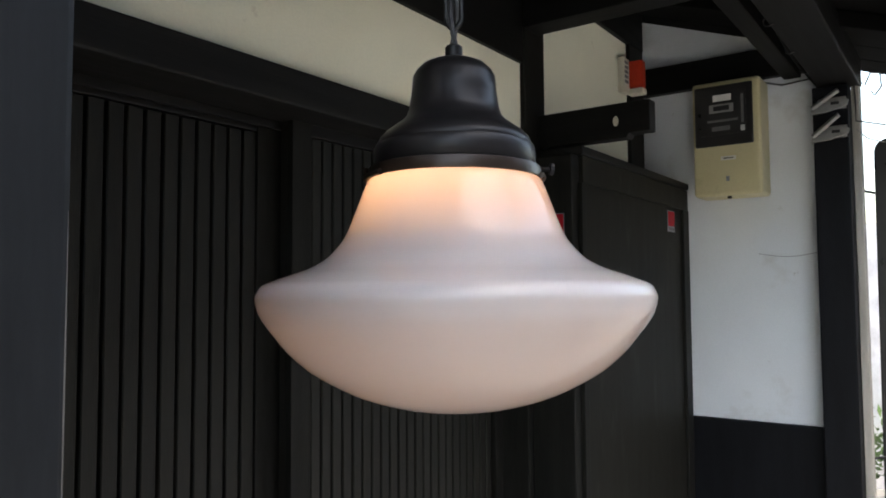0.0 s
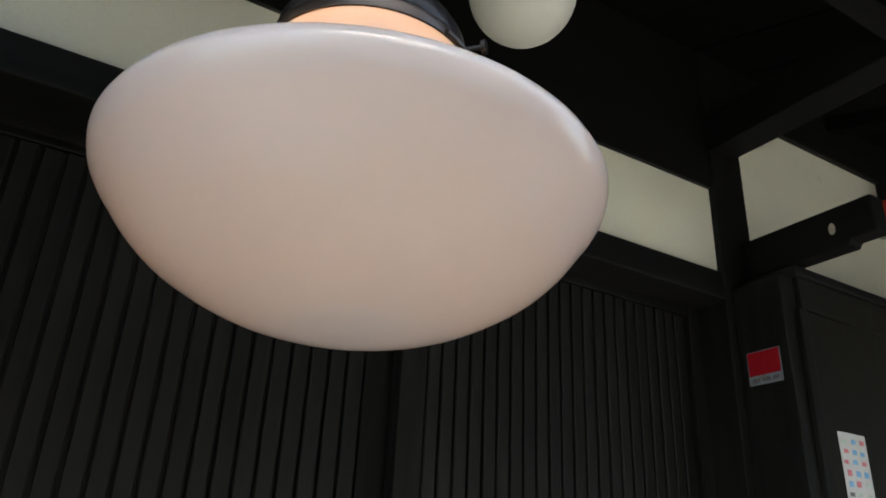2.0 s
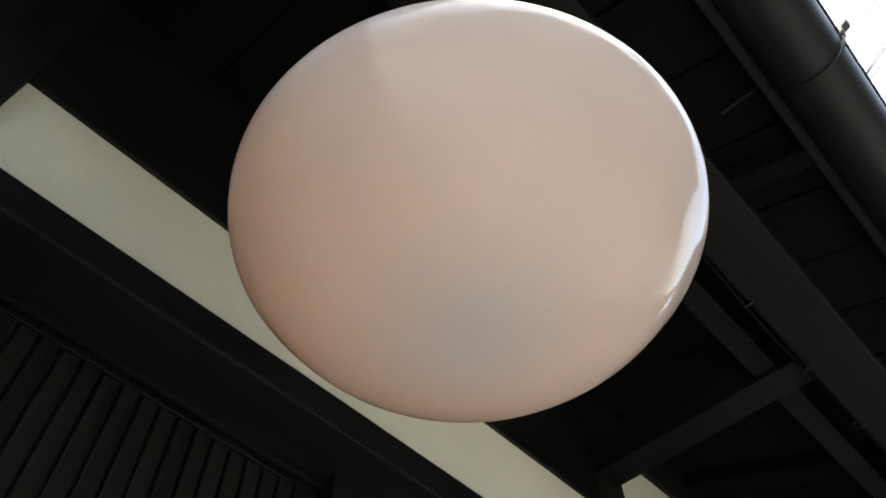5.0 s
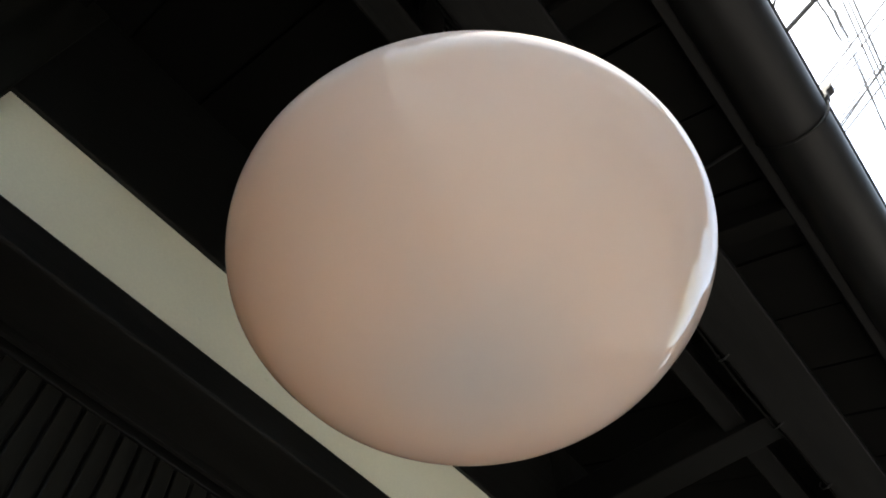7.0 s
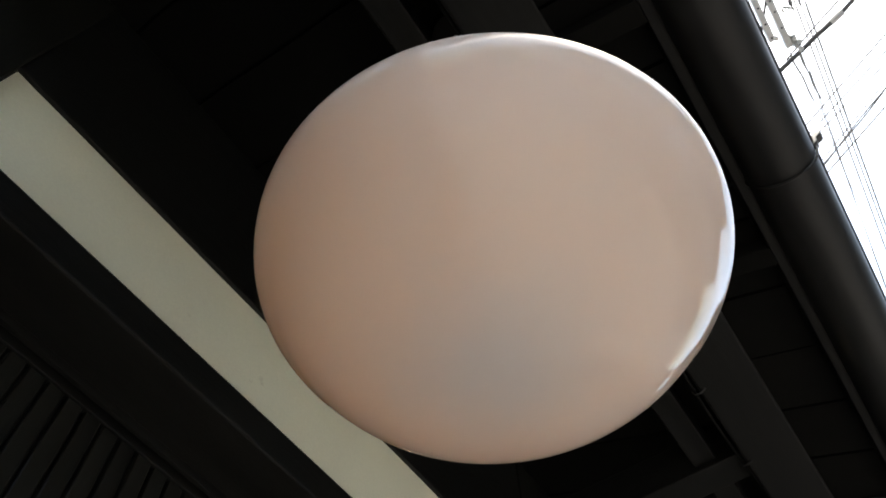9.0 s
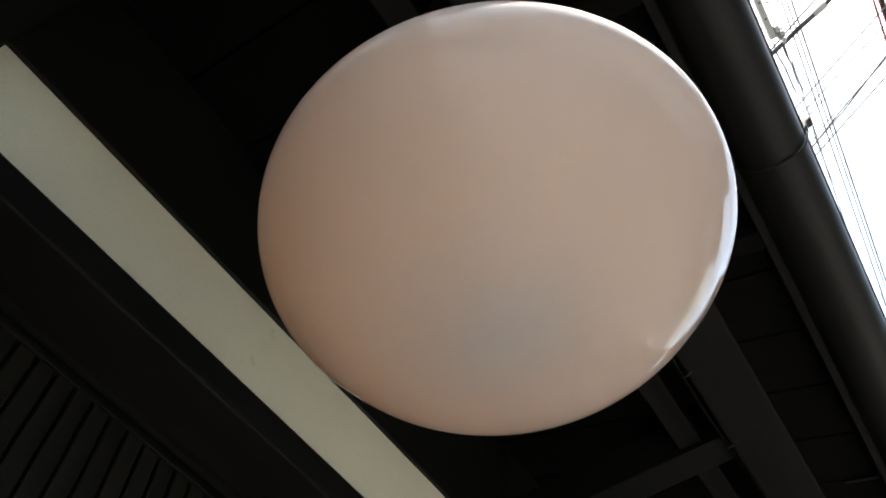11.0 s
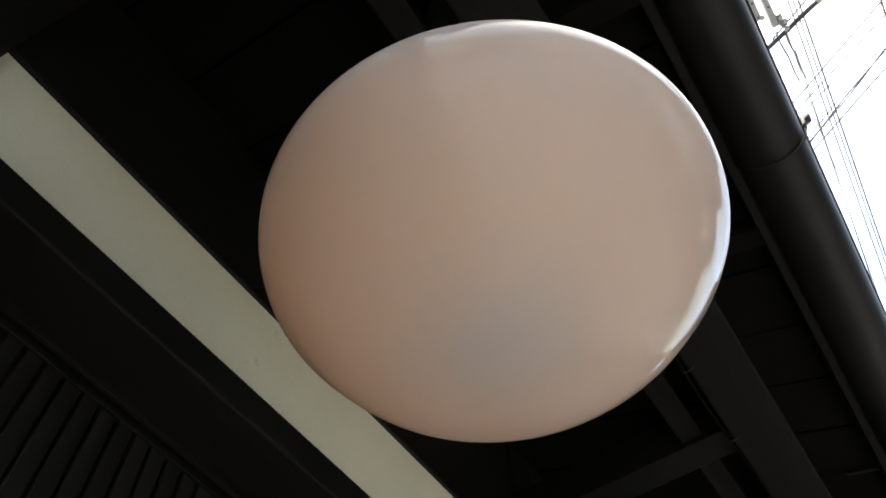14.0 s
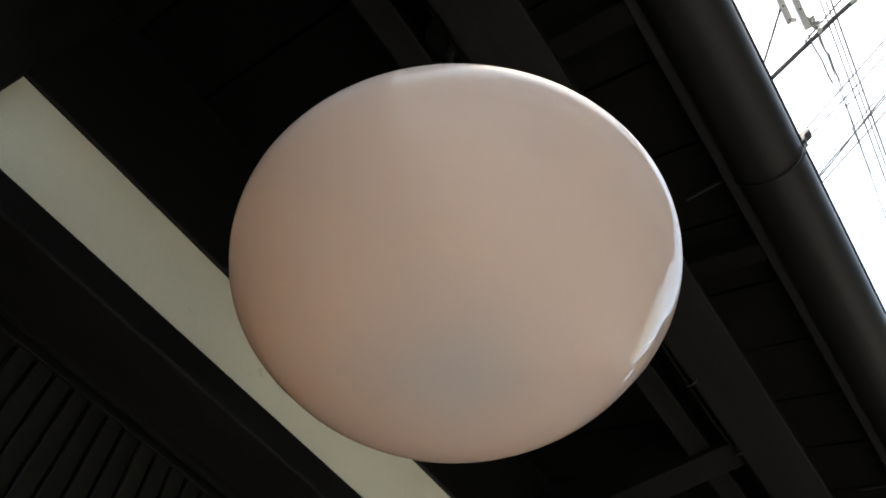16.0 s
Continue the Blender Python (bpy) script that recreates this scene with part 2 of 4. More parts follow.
# ---- building helpers ----
def thing(name, loc, label="", category="", group="", kind=""):
    e = new(name)
    e.empty_display_size = 0.05
    e.location = loc
    return tagged(e, label, category, group, kind)


def origin_of(ob):
    o = Vector((0, 0, 0))
    while ob is not None:
        o += ob.location
        ob = ob.parent
    return o


def finish(name, bm, material, smooth=False):
    me = bpy.data.meshes.new(name)
    bm.to_mesh(me)
    bm.free()
    me.materials.append(material)
    if smooth:
        for p in me.polygons:
            p.use_smooth = True
        me.set_sharp_from_angle(angle=radians(38))
    return me


def part(name, bm, material, parent, label="", smooth=False):
    """Links a bmesh, given in world coordinates, as one mesh object under a thing or a part."""
    o = origin_of(parent) if parent else Vector((0, 0, 0))
    bmesh.ops.translate(bm, verts=bm.verts, vec=-o)
    ob = new(name, finish(name, bm, material, smooth))
    if parent:
        ob.parent = parent
    return tagged(ob, label)


def solid(name, bm, material, label, category, kind="structure", group="", smooth=False):
    ob = part(name, bm, material, None, "", smooth)
    return tagged(ob, label, category, group, kind)


def box(x0, x1, y0, y1, z0, z1, bevel=0.0, bm=None, seg=2):
    b = bmesh.new()
    bmesh.ops.create_cube(b, size=1)
    for v in b.verts:
        v.co = Vector(((x0 + x1) / 2 + v.co.x * (x1 - x0), (y0 + y1) / 2 + v.co.y * (y1 - y0), (z0 + z1) / 2 + v.co.z * (z1 - z0)))
    if bevel:
        bmesh.ops.bevel(b, geom=b.edges[:], offset=bevel, segments=seg, profile=0.6, affect="EDGES")
    if bm is None:
        return b
    me = bpy.data.meshes.new("tmp")
    b.to_mesh(me)
    b.free()
    bm.from_mesh(me)
    bpy.data.meshes.remove(me)
    return bm


def lathe(profile, cx=0.0, cy=0.0, cz=0.0, n=96):
    """A surface of revolution about the upright axis through (cx, cy)."""
    bm = bmesh.new()
    rings = []
    for r, z in profile:
        if r < 1e-6:
            rings.append([bm.verts.new((cx, cy, cz + z))])
        else:
            rings.append([bm.verts.new((cx + r * math.cos(2 * math.pi * i / n), cy + r * math.sin(2 * math.pi * i / n), cz + z)) for i in range(n)])
    for a, b in zip(rings, rings[1:]):
        for i in range(n):
            j = (i + 1) % n
            if len(a) == 1 and len(b) == 1:
                continue
            if len(a) == 1:
                bm.faces.new((a[0], b[j], b[i]))
            elif len(b) == 1:
                bm.faces.new((a[i], a[j], b[0]))
            else:
                bm.faces.new((a[i], a[j], b[j], b[i]))
    bmesh.ops.recalc_face_normals(bm, faces=bm.faces)
    return bm


def smooth_profile(pts, sub=5):
    """Catmull-Rom through the points of a profile."""
    res = []
    for i in range(len(pts) - 1):
        p0, p1, p2, p3 = (np.array(pts[max(0, min(len(pts) - 1, k))]) for k in (i - 1, i, i + 1, i + 2))
        for s in range(sub):
            u = s / sub
            q = 0.5 * (2 * p1 + (p2 - p0) * u + (2 * p0 - 5 * p1 + 4 * p2 - p3) * u * u + (3 * p1 - p0 - 3 * p2 + p3) * u ** 3)
            res.append((max(0.0, float(q[0])), float(q[1])))
    res.append(tuple(pts[-1]))
    return res


def tube(points, r, n=8, bm=None, closed=False):
    """A round tube along a line of points."""
    bm = bm or bmesh.new()
    pts = [Vector(p) for p in points]
    rings = []
    for i, p in enumerate(pts):
        if closed:
            d = pts[(i + 1) % len(pts)] - pts[i - 1]
        else:
            d = pts[min(i + 1, len(pts) - 1)] - pts[max(i - 1, 0)]
        d.normalize()
        side = d.cross(Vector((0.13, 0.21, 0.97)))
        if side.length < 0.2:
            side = d.cross(Vector((1, 0, 0)))
        side.normalize()
        up = side.cross(d)
        rings.append([bm.verts.new(p + r * (math.cos(2 * math.pi * k / n) * side + math.sin(2 * math.pi * k / n) * up)) for k in range(n)])
    pairs = list(zip(rings, rings[1:])) + ([(rings[-1], rings[0])] if closed else [])
    for a, b in pairs:
        for k in range(n):
            j = (k + 1) % n
            bm.faces.new((a[k], a[j], b[j], b[k]))
    if not closed:
        bm.faces.new(rings[0][::-1])
        bm.faces.new(rings[-1])
    bmesh.ops.recalc_face_normals(bm, faces=bm.faces)
    return bm


def prism(outline, axis, a, b, bevel=0.0):
    """An outline in the plane across an axis, drawn out along it from a to b."""
    bm = bmesh.new()

    def at(u, v, w):
        return {"x": (w, u, v), "y": (u, w, v), "z": (u, v, w)}[axis]
    lo = [bm.verts.new(at(u, v, a)) for u, v in outline]
    hi = [bm.verts.new(at(u, v, b)) for u, v in outline]
    bm.faces.new(lo)
    bm.faces.new(hi[::-1])
    for i in range(len(lo)):
        j = (i + 1) % len(lo)
        bm.faces.new((lo[i], hi[i], hi[j], lo[j]))
    bmesh.ops.recalc_face_normals(bm, faces=bm.faces)
    if bevel:
        bmesh.ops.bevel(bm, geom=bm.edges[:], offset=bevel, segments=2, profile=0.6, affect="EDGES")
    return bm


def roof_under(y):
    return H + 0.745 + 0.363 * y


# ---- ground and closing walls ----
solid("ground", box(-40, 40, -40, 40, -0.3, 0.0), M_ground, "grey street paving before the house", "ground")

# ---- facade ----
YF = 0.519
# plaster band over the sliding doors, and its continuation past the corner post
solid("wall_1", box(-0.345, 1.05, YF, YF + 0.08, H + 0.33, H + 0.575), M_plaster, "cream plaster band above the lattice doors", "wall")
solid("wall_2", box(1.13, 1.76, YF, YF + 0.08, H + 0.25, H + 0.93), M_plaster, "cream plaster wall above the shutter box", "wall")
solid("wall_back", box(-2.2, 2.2, YF + 0.16, YF + 0.24, 0.0, H + 1.05), M_wood_v, "dark timber wall behind the lattice doors", "wall")
solid("beam_above_band", box(-0.8, 1.05, YF - 0.008, YF + 0.085, H + 0.557, H + 0.93, 0.004), M_wood_x, "dark stained timber beam above the plaster band", "beam")
solid("ledger_beam", box(1.14, 1.866, YF - 0.015, YF + 0.085, H + 0.798, H + 0.96, 0.004), M_wood_x, "dark timber ledger below the eaves", "beam")
solid("lintel", box(-0.345, 1.041, YF - 0.015, YF + 0.155, H + 0.293, H + 0.354, 0.004), M_wood_x, "dark timber lintel over the sliding doors", "beam")
solid("lintel_track", box(-0.345, 1.041, 0.607, 0.615, H + 0.278, H + 0.2925, 0.001), M_wood_x, "dark grooved track rail over the doors", "beam")
solid("post_corner", box(1.042, 1.146, YF - 0.014, YF + 0.09, 0.0, H + 0.93, 0.004), M_wood_v, "dark timber corner post of the facade", "post")
solid("post_facade_left", box(-0.46, -0.347, YF - 0.012, YF + 0.09, 0.0, H + 0.93, 0.004), M_wood_v, "dark timber post beside the doors", "post")
solid("post_inner", box(1.745, 1.868, YF - 0.012, YF + 0.09, 0.0, H + 0.93, 0.004), M_wood_v, "dark timber post in the wall corner", "post")
solid("wall_upper", box(-9, 7, 0.60, 0.76, H + 1.06, 6.2), M_house, "plain rendered upper wall above the eaves", "wall")
solid("wall_side_far", box(2.06, 7, YF + 0.02, YF + 0.3, 0.0, H + 1.05), M_wood_v, "dark boarded wall further along the house", "wall")
solid("wall_side_near", box(-9, -2.22, YF + 0.02, YF + 0.3, 0.0, H + 1.05), M_wood_v, "dark boarded wall at the near end of the house", "wall")
solid("wall_left", box(-2.2, -0.462, YF, YF + 0.08, 0.0, H + 0.93), M_wood_v, "dark boarded wall beside the doors", "wall")


# ---- lattice doors ----
def slat_door(name, x0, x1, y, z1, first, pitch, width, stile_l, stile_r, label):
    """A sliding door: board, stiles, top rail and upright slats that stand proud of the board."""
    d = thing(name, ((x0 + x1) / 2, y, 0.03), label, "door", kind="structure")
    part("board", box(x0, x1, y + 0.009, y + 0.024, 0.03, z1), M_slat, d)
    part("top_rail", box(x0 + stile_l, x1 - stile_r, y - 0.004, y + 0.009, z1 - 0.03, z1, 0.002), M_wood_x, d)
    part("bottom_rail", box(x0 + stile_l, x1 - stile_r, y - 0.004, y + 0.009, 0.03, 0.15, 0.002), M_wood_x, d)
    part("stile", box(x0, x0 + stile_l, y - 0.006, y + 0.009, 0.03, z1, 0.002), M_wood_v, d)
    part("stile", box(x1 - stile_r, x1, y - 0.006, y + 0.009, 0.03, z1, 0.002), M_wood_v, d)
    me = finish("slat", box(-width / 2, width / 2, -0.0035, 0.009, 0.152, z1 - 0.032, 0.0018, seg=1), M_slat)
    x = first
    while x + width / 2 < x1 - stile_r:
        s = new("slat", me)
        s.parent = d
        s.location = (x - d.location.x, random.uniform(-0.0006, 0.0006), -0.03)
        x += pitch
    return d


slat_door("door_1", -0.42, 0.42, 0.628, H + 0.301, -0.325, 0.0306, 0.0252, 0.05, 0.118, "dark slatted sliding door, closed, of black-stained timber")
slat_door("door_2", 0.343, 1.06, 0.585, H + 0.301, 0.4048, 0.0275, 0.0225, 0.046, 0.05, "dark slatted sliding door before its neighbour, closed")

# ---- shutter box at the facade ----
sb = thing("shutter_box", (1.5, 0.386, 0.1), "dark weathered timber shutter box with a capped top", "shutter box")
part("front_panel", box(1.104, 1.918, 0.390, 0.412, 0.1, H + 0.315), M_cab, sb)
part("cap", box(1.090, 1.912, 0.376, YF - 0.016, H + 0.322, H + 0.343, 0.004), M_wood_x, sb)
part("top_rail", box(1.104, 1.918, 0.382, 0.3895, H + 0.255, H + 0.321, 0.002), M_cab, sb)
part("side_panel", box(1.060, 1.103, 0.392, YF - 0.016, 0.1, H + 0.321, 0.003), M_wood_v, sb)
part("side_edge", box(1.092, 1.116, 0.380, 0.3915, 0.1, H + 0.254, 0.002), M_wood_v, sb)
part("right_stile", box(1.862, 1.918, 0.380, 0.3895, 0.1, H + 0.254, 0.002), M_wood_v, sb)
part("bottom_rail", box(1.117, 1.861, 0.382, 0.3895, 0.1, 0.2, 0.002), M_cab, sb)
part("foot", box(1.07, 1.91, 0.42, YF - 0.02, 0.0, 0.1), M_wood_x, sb)


def sticker(name, x, y, z, w, h, facing, label):
    """A red sticker with a grey foot; facing is 'x' (towards -x) or 'y' (towards -y)."""
    s = thing(name, (x, y, z), label, "sticker", "red stickers")
    if facing == "x":
        part("sheet", box(x - 0.0012, x, y - w / 2, y + w / 2, z, z + h), M_greyprint, s)
        part("red_field", box(x - 0.002, x - 0.0013, y - w / 2 + 0.002, y + w / 2 - 0.002, z + h * 0.27, z + h - 0.002), M_red, s)
        for k, (a, b) in enumerate(((-0.4, -0.22), (-0.15, 0.1), (0.16, 0.4))):
            part("print_bar", box(x - 0.002, x - 0.0013, y + a * w, y + b * w, z + h * 0.08, z + h * 0.19), M_greybar, s)
    else:
        part("sheet", box(x - w / 2, x + w / 2, y - 0.0012, y, z, z + h), M_greyprint, s)
        part("red_field", box(x - w / 2 + 0.002, x + w / 2 - 0.002, y - 0.002, y - 0.0013, z + h * 0.27, z + h - 0.002), M_red, s)
        for k, (a, b) in enumerate(((-0.4, -0.22), (-0.15, 0.1), (0.16, 0.4))):
            part("print_bar", box(x + a * w, x + b * w, y - 0.002, y - 0.0013, z + h * 0.08, z + h * 0.19), M_greybar, s)
    return s


sticker("sticker", 1.0595, 0.449, H + 0.112, 0.074, 0.066, "x", "red square sticker with a grey foot on the box's side")
sticker("sticker", 1.765, 0.3895, H + 0.176, 0.062, 0.066, "y", "red square sticker with a grey foot on the shutter box")

note = thing("notice", (1.205, 0.3895, H - 0.098), "white paper notice with small coloured prints on the shutter box", "notice")
part("paper", box(1.163, 1.247, 0.3885, 0.3895, H - 0.098, H + 0.029), M_label, note)
for row in range(6):
    for col in range(3):
        xx, zz = 1.178 + col * 0.027 + random.uniform(-0.003, 0.003), H + 0.013 - row * 0.019
        m_ = random.choice((M_pink, M_blue, M_green, M_pink, M_blue, M_greybar))
        part("print_mark", box(xx - 0.007, xx + 0.006, 0.3878, 0.3884, zz - random.uniform(0.003, 0.007), zz + random.uniform(0.002, 0.005)), m_, note)

# ---- arms at the corner post ----
arm = thing("bracket_arm", (1.07, 0.36, H + 0.345), "dark timber bracket arm with a round peg hole", "bracket arm")
part("bar", prism([(YF - 0.016, H + 0.352), (YF - 0.016, H + 0.436), (0.215, H + 0.436), (0.215, H + 0.362), (0.266, H + 0.362), (0.272, H + 0.352)], "x", 1.107, 1.148, 0.003), M_wood_y, arm)
part("peg_hole", lathe([(0.0, 0.0), (0.0105, 0.0), (0.0115, 0.0012), (0.0, 0.0016)], 1.07, 0.36, H + 0.345, 20), M_white_box, arm)
ph = arm.children[-1]
ph.rotation_euler = (0, radians(-90), 0)
ph.scale = (1.05, 0.6, 1)
ph.location = (1.1068 - 1.07, 0.297 - 0.36, 0.393 - 0.345)
solid("tie_beam", box(1.03, 1.108, -0.02, YF - 0.016, H + 0.642, H + 0.735, 0.004), M_wood_y, "dark timber tie beam from post to purlin", "beam")

# alarm box on the inner post
al = thing("alarm_box", (1.73, 0.50, H + 0.645), "off-white and orange-red alarm box on the wall", "alarm box")
part("case", box(1.672, 1.726, 0.498, YF, H + 0.622, H + 0.737, 0.005), M_white_box, al)
part("lens", box(1.718, 1.756, 0.456, 0.506, H + 0.642, H + 0.732, 0.007), M_redbox, al)
part("base", box(1.716, 1.758, 0.454, 0.506, H + 0.622, H + 0.6415, 0.006), M_white_box, al)
for k in range(5):
    part("print_bar", box(1.680, 1.708, 0.4968, 0.4979, H + 0.654 + k * 0.0155, H + 0.664 + k * 0.0155), M_greybar, al)

# ---- meter wall ----
XM = 1.969
def roofline(y):
    return H + 0.748 + 0.365 * y
solid("wall_3", box(XM, XM + 0.08, 0.0, YF + 0.155, H - 0.424, H + 0.669), M_plaster_w, "white plaster side wall behind the electricity meter", "wall")
solid("wall_4", prism([(0.0, H + 0.74), (YF + 0.155, H + 0.74), (YF + 0.155, roofline(YF + 0.155)), (0.0, roofline(0.0))], "x", XM, XM + 0.08), M_plaster_w, "white plaster gable strip under the eaves", "wall")
solid("wall_5", box(XM - 0.01, XM + 0.08, 0.0, YF + 0.155, 0.0, H - 0.426, 0.003), M_blackpaint, "dark boarded wainscot of the side wall", "wall")
solid("beam_side_wall", box(XM - 0.03, XM + 0.082, -0.01, YF + 0.155, H + 0.668, H + 0.763, 0.004), M_wood_y, "dark timber beam across the side wall", "beam")
solid("post_end", box(XM - 0.07, XM + 0.085, -0.099, -0.004, 0.0, H + 0.60, 0.004), M_blackpaint, "dark timber post at the end of the side wall", "post")
solid("trim_end", box(XM - 0.01, XM + 0.05, -0.122, -0.101, 0.0, H + 0.66, 0.003), M_pale, "pale weathered timber trim on the end post", "trim")

mt = thing("electricity_meter", (1.9, 0.27, H + 0.30), "beige electricity meter box with a black window", "electricity meter")
part("case", box(XM - 0.12, XM - 0.001, 0.132, 0.340, H + 0.288, H + 0.655, 0.014, seg=3), M_meter, mt)
part("bezel", box(XM - 0.132, XM - 0.1202, 0.153, 0.329, H + 0.445, H + 0.638, 0.0058, seg=3), M_blackpl, mt)
dial = part("dial_plate", box(XM - 0.1335, XM - 0.1322, 0.172, 0.308, H + 0.48, H + 0.618), M_meterface, mt)
part("dial_label", box(XM - 0.1348, XM - 0.1337, 0.215, 0.270, H + 0.586, H + 0.606), M_label, mt)
part("counter", box(XM - 0.1375, XM - 0.1337, 0.208, 0.282, H + 0.549, H + 0.576, 0.002), M_galv, mt)
part("counter_slot", box(XM - 0.1385, XM - 0.1377, 0.220, 0.268, H + 0.555, H + 0.570), M_blackpl, mt)
part("disc_slot", box(XM - 0.1352, XM - 0.1337, 0.196, 0.288, H + 0.520, H + 0.527, 0.0006), M_greybar, mt)
part("dial_frame", box(XM - 0.1345, XM - 0.1337, 0.178, 0.186, H + 0.51, H + 0.60), M_greybar, mt)
part("dial_print", box(XM - 0.1345, XM - 0.1337, 0.22, 0.275, H + 0.492, H + 0.506), M_greybar, mt)
part("seal", box(XM - 0.1360, XM - 0.1337, 0.176, 0.188, H + 0.485, H + 0.502), M_label, mt)
part("name_plate", box(XM - 0.1225, XM - 0.1202, 0.208, 0.253, H + 0.400, H + 0.412), M_label, mt)
part("name_bar", box(XM - 0.1235, XM - 0.1227, 0.215, 0.246, H + 0.404, H + 0.408), M_greybar, mt)
part("keyhole", box(XM - 0.1225, XM - 0.1202, 0.229, 0.239, H + 0.333, H + 0.349, 0.002), M_greyprint, mt)
part("bolt", box(XM - 0.11, XM - 0.098, 0.228, 0.240, H + 0.279, H + 0.2878, 0.002), M_blackpl, mt)

cb = tube([(XM - 0.03, 0.15, H + 0.655), (XM - 0.02, 0.125, H + 0.648), (XM - 0.012, 0.09, H + 0.638), (XM - 0.010, 0.06, H + 0.641), (XM - 0.010, -0.002, H + 0.646)], 0.0028, 6)
tagged(part("cable", cb, M_cable, None), "thin black cable sagging from the meter to the post", "cable")
cr = tube([(XM - 0.0002, 0.175 - 0.017 * k, H + 0.108 - 0.012 * math.sin(k * 0.3)) for k in range(11)], 0.0011, 5)
tagged(part("hanging_thread", cr, M_greyprint, None), "fine grey thread on the white side wall", "thread")


def flag_holder(z, tilt):
    """A flat steel bracket with a slotted cheek and a slim slanting socket."""
    h = thing("flag_holder", (XM - 0.07, -0.06, z), "dull grey steel flag pole holder on the post", "flag holder", "flag holders")
    part("plate", box(XM - 0.0745, XM - 0.0702, -0.095, -0.02, z - 0.02, z + 0.016, 0.001), M_galv, h)
    part("socket", tube([(XM - 0.088, -0.006, z - 0.012), (XM - 0.104, -0.078, z + tilt)], 0.0075, 14), M_galv, h, smooth=True)
    part("cheek", prism([(-0.002, z - 0.03), (-0.05, z - 0.026), (-0.098, z - 0.012), (-0.104, z + 0.002), (-0.088, z + 0.012), (-0.04, z - 0.002), (-0.004, z - 0.016)], "x", XM - 0.086, XM - 0.0747, 0.002), M_galv, h)
    part("slot", box(XM - 0.0875, XM - 0.0862, -0.078, -0.056, z - 0.008, z + 0.001), M_blackpl, h)
    return h


flag_holder(H + 0.545, 0.03)
flag_holder(H + 0.460, 0.042)

# black rounded board fixed beyond the post
bd = thing("hanging_board", (2.1, -0.26, 0.0), "tall black board with a rounded top standing beside the post", "sign board")
outl = [(-0.128, 0.0), (-0.142, H + 0.42)]
outl += [(-0.182 + 0.04 * math.cos(a), H + 0.42 + 0.04 * math.sin(a)) for a in (math.pi * k / 12 for k in range(1, 7))]
outl += [(-0.36, H + 0.46), (-0.36, 0.0)]
part("board", prism(outl, "x", 2.1, 2.14, 0.004), M_blackpl, bd)
for zc in (H + 0.29, H - 0.52):
    part("clamp", tube([(2.12, -0.15, zc), (2.05, -0.118, zc + 0.003)], 0.004, 6), M_blackpl, bd)
tagged(part("wire_loop", tube([(2.0, -0.125, H + 0.62), (2.0, -0.135, H + 0.61), (2.0, -0.15, H + 0.645), (2.0, -0.175, H + 0.64), (2.0, -0.178, H + 0.60), (2.0, -0.16, H + 0.575), (2.0, -0.15, H + 0.59)], 0.0026, 5), M_galv, None), "thin curled wire at the end post", "wire")
tagged(part("cable", tube([(1.955, -0.108, H + 0.64), (1.955, -0.113, H + 0.55), (1.955, -0.112, H + 0.495), (1.97, -0.18, H + 0.478), (1.995, -0.3, H + 0.46)], 0.0024, 5), M_cable, None), "thin black cable by the end post", "cable")

tagged(part("cable", tube([(1.955, -0.112, H + 0.47), (1.96, -0.14, H + 0.44), (1.97, -0.18, H + 0.425), (1.99, -0.3, H + 0.43)], 0.0018, 5), M_galv, None), "thin grey cable by the end post", "cable")

# near post under the purlin
solid("post_near", box(-0.53, -0.404, -0.104, -0.015, 0.0, H + 0.60, 0.003), M_postpaint, "slate-grey painted post carrying the eaves", "post")

solid("wall_near", box(-1.9, -0.532, -0.094, -0.022, 0.0, H + 0.60), M_wood_v, "dark boarded wall running on from the near post", "wall")

zz = 0.2
pn = bpy.data.objects["post_near"]
while zz < H + 0.55:
    ln = random.uniform(0.03, 0.16)
    part("worn_edge", tube([(-0.4052, -0.1028, zz), (-0.4050 + random.uniform(-0.0003, 0.0002), -0.1030, zz + ln / 2), (-0.4052, -0.1028, zz + ln)], random.uniform(0.0003, 0.0008), 5), M_worn, pn)
    zz += ln + random.uniform(0.02, 0.12)

# ---- eaves ----
def eaves():
    bm = bmesh.new()
    y0, y1 = 0.70, -0.30
    n = 18
    for k in range(n):
        a, b = -0.8 + 3.0 * k / n + 0.003, -0.8 + 3.0 * (k + 1) / n - 0.003
        dz = random.uniform(-0.002, 0.002)
        p = prism([(y0, roof_under(y0) + dz), (y1, roof_under(y1) + dz), (y1, roof_under(y1) + 0.02), (y0, roof_under(y0) + 0.02)], "x", a, b)
        me = bpy.data.meshes.new("tmp")
        p.to_mesh(me)
        p.free()
        bm.from_mesh(me)
        bpy.data.meshes.remove(me)
    box(-0.8, 2.2, -0.33, 0.75, 0, 0.001, bm=bm)
    bm.verts.ensure_lookup_table()
    for v in bm.verts[-8:]:
        v.co.z = roof_under(v.co.y) + (0.022 if v.co.z < 0.0005 else 0.06)
    return bm


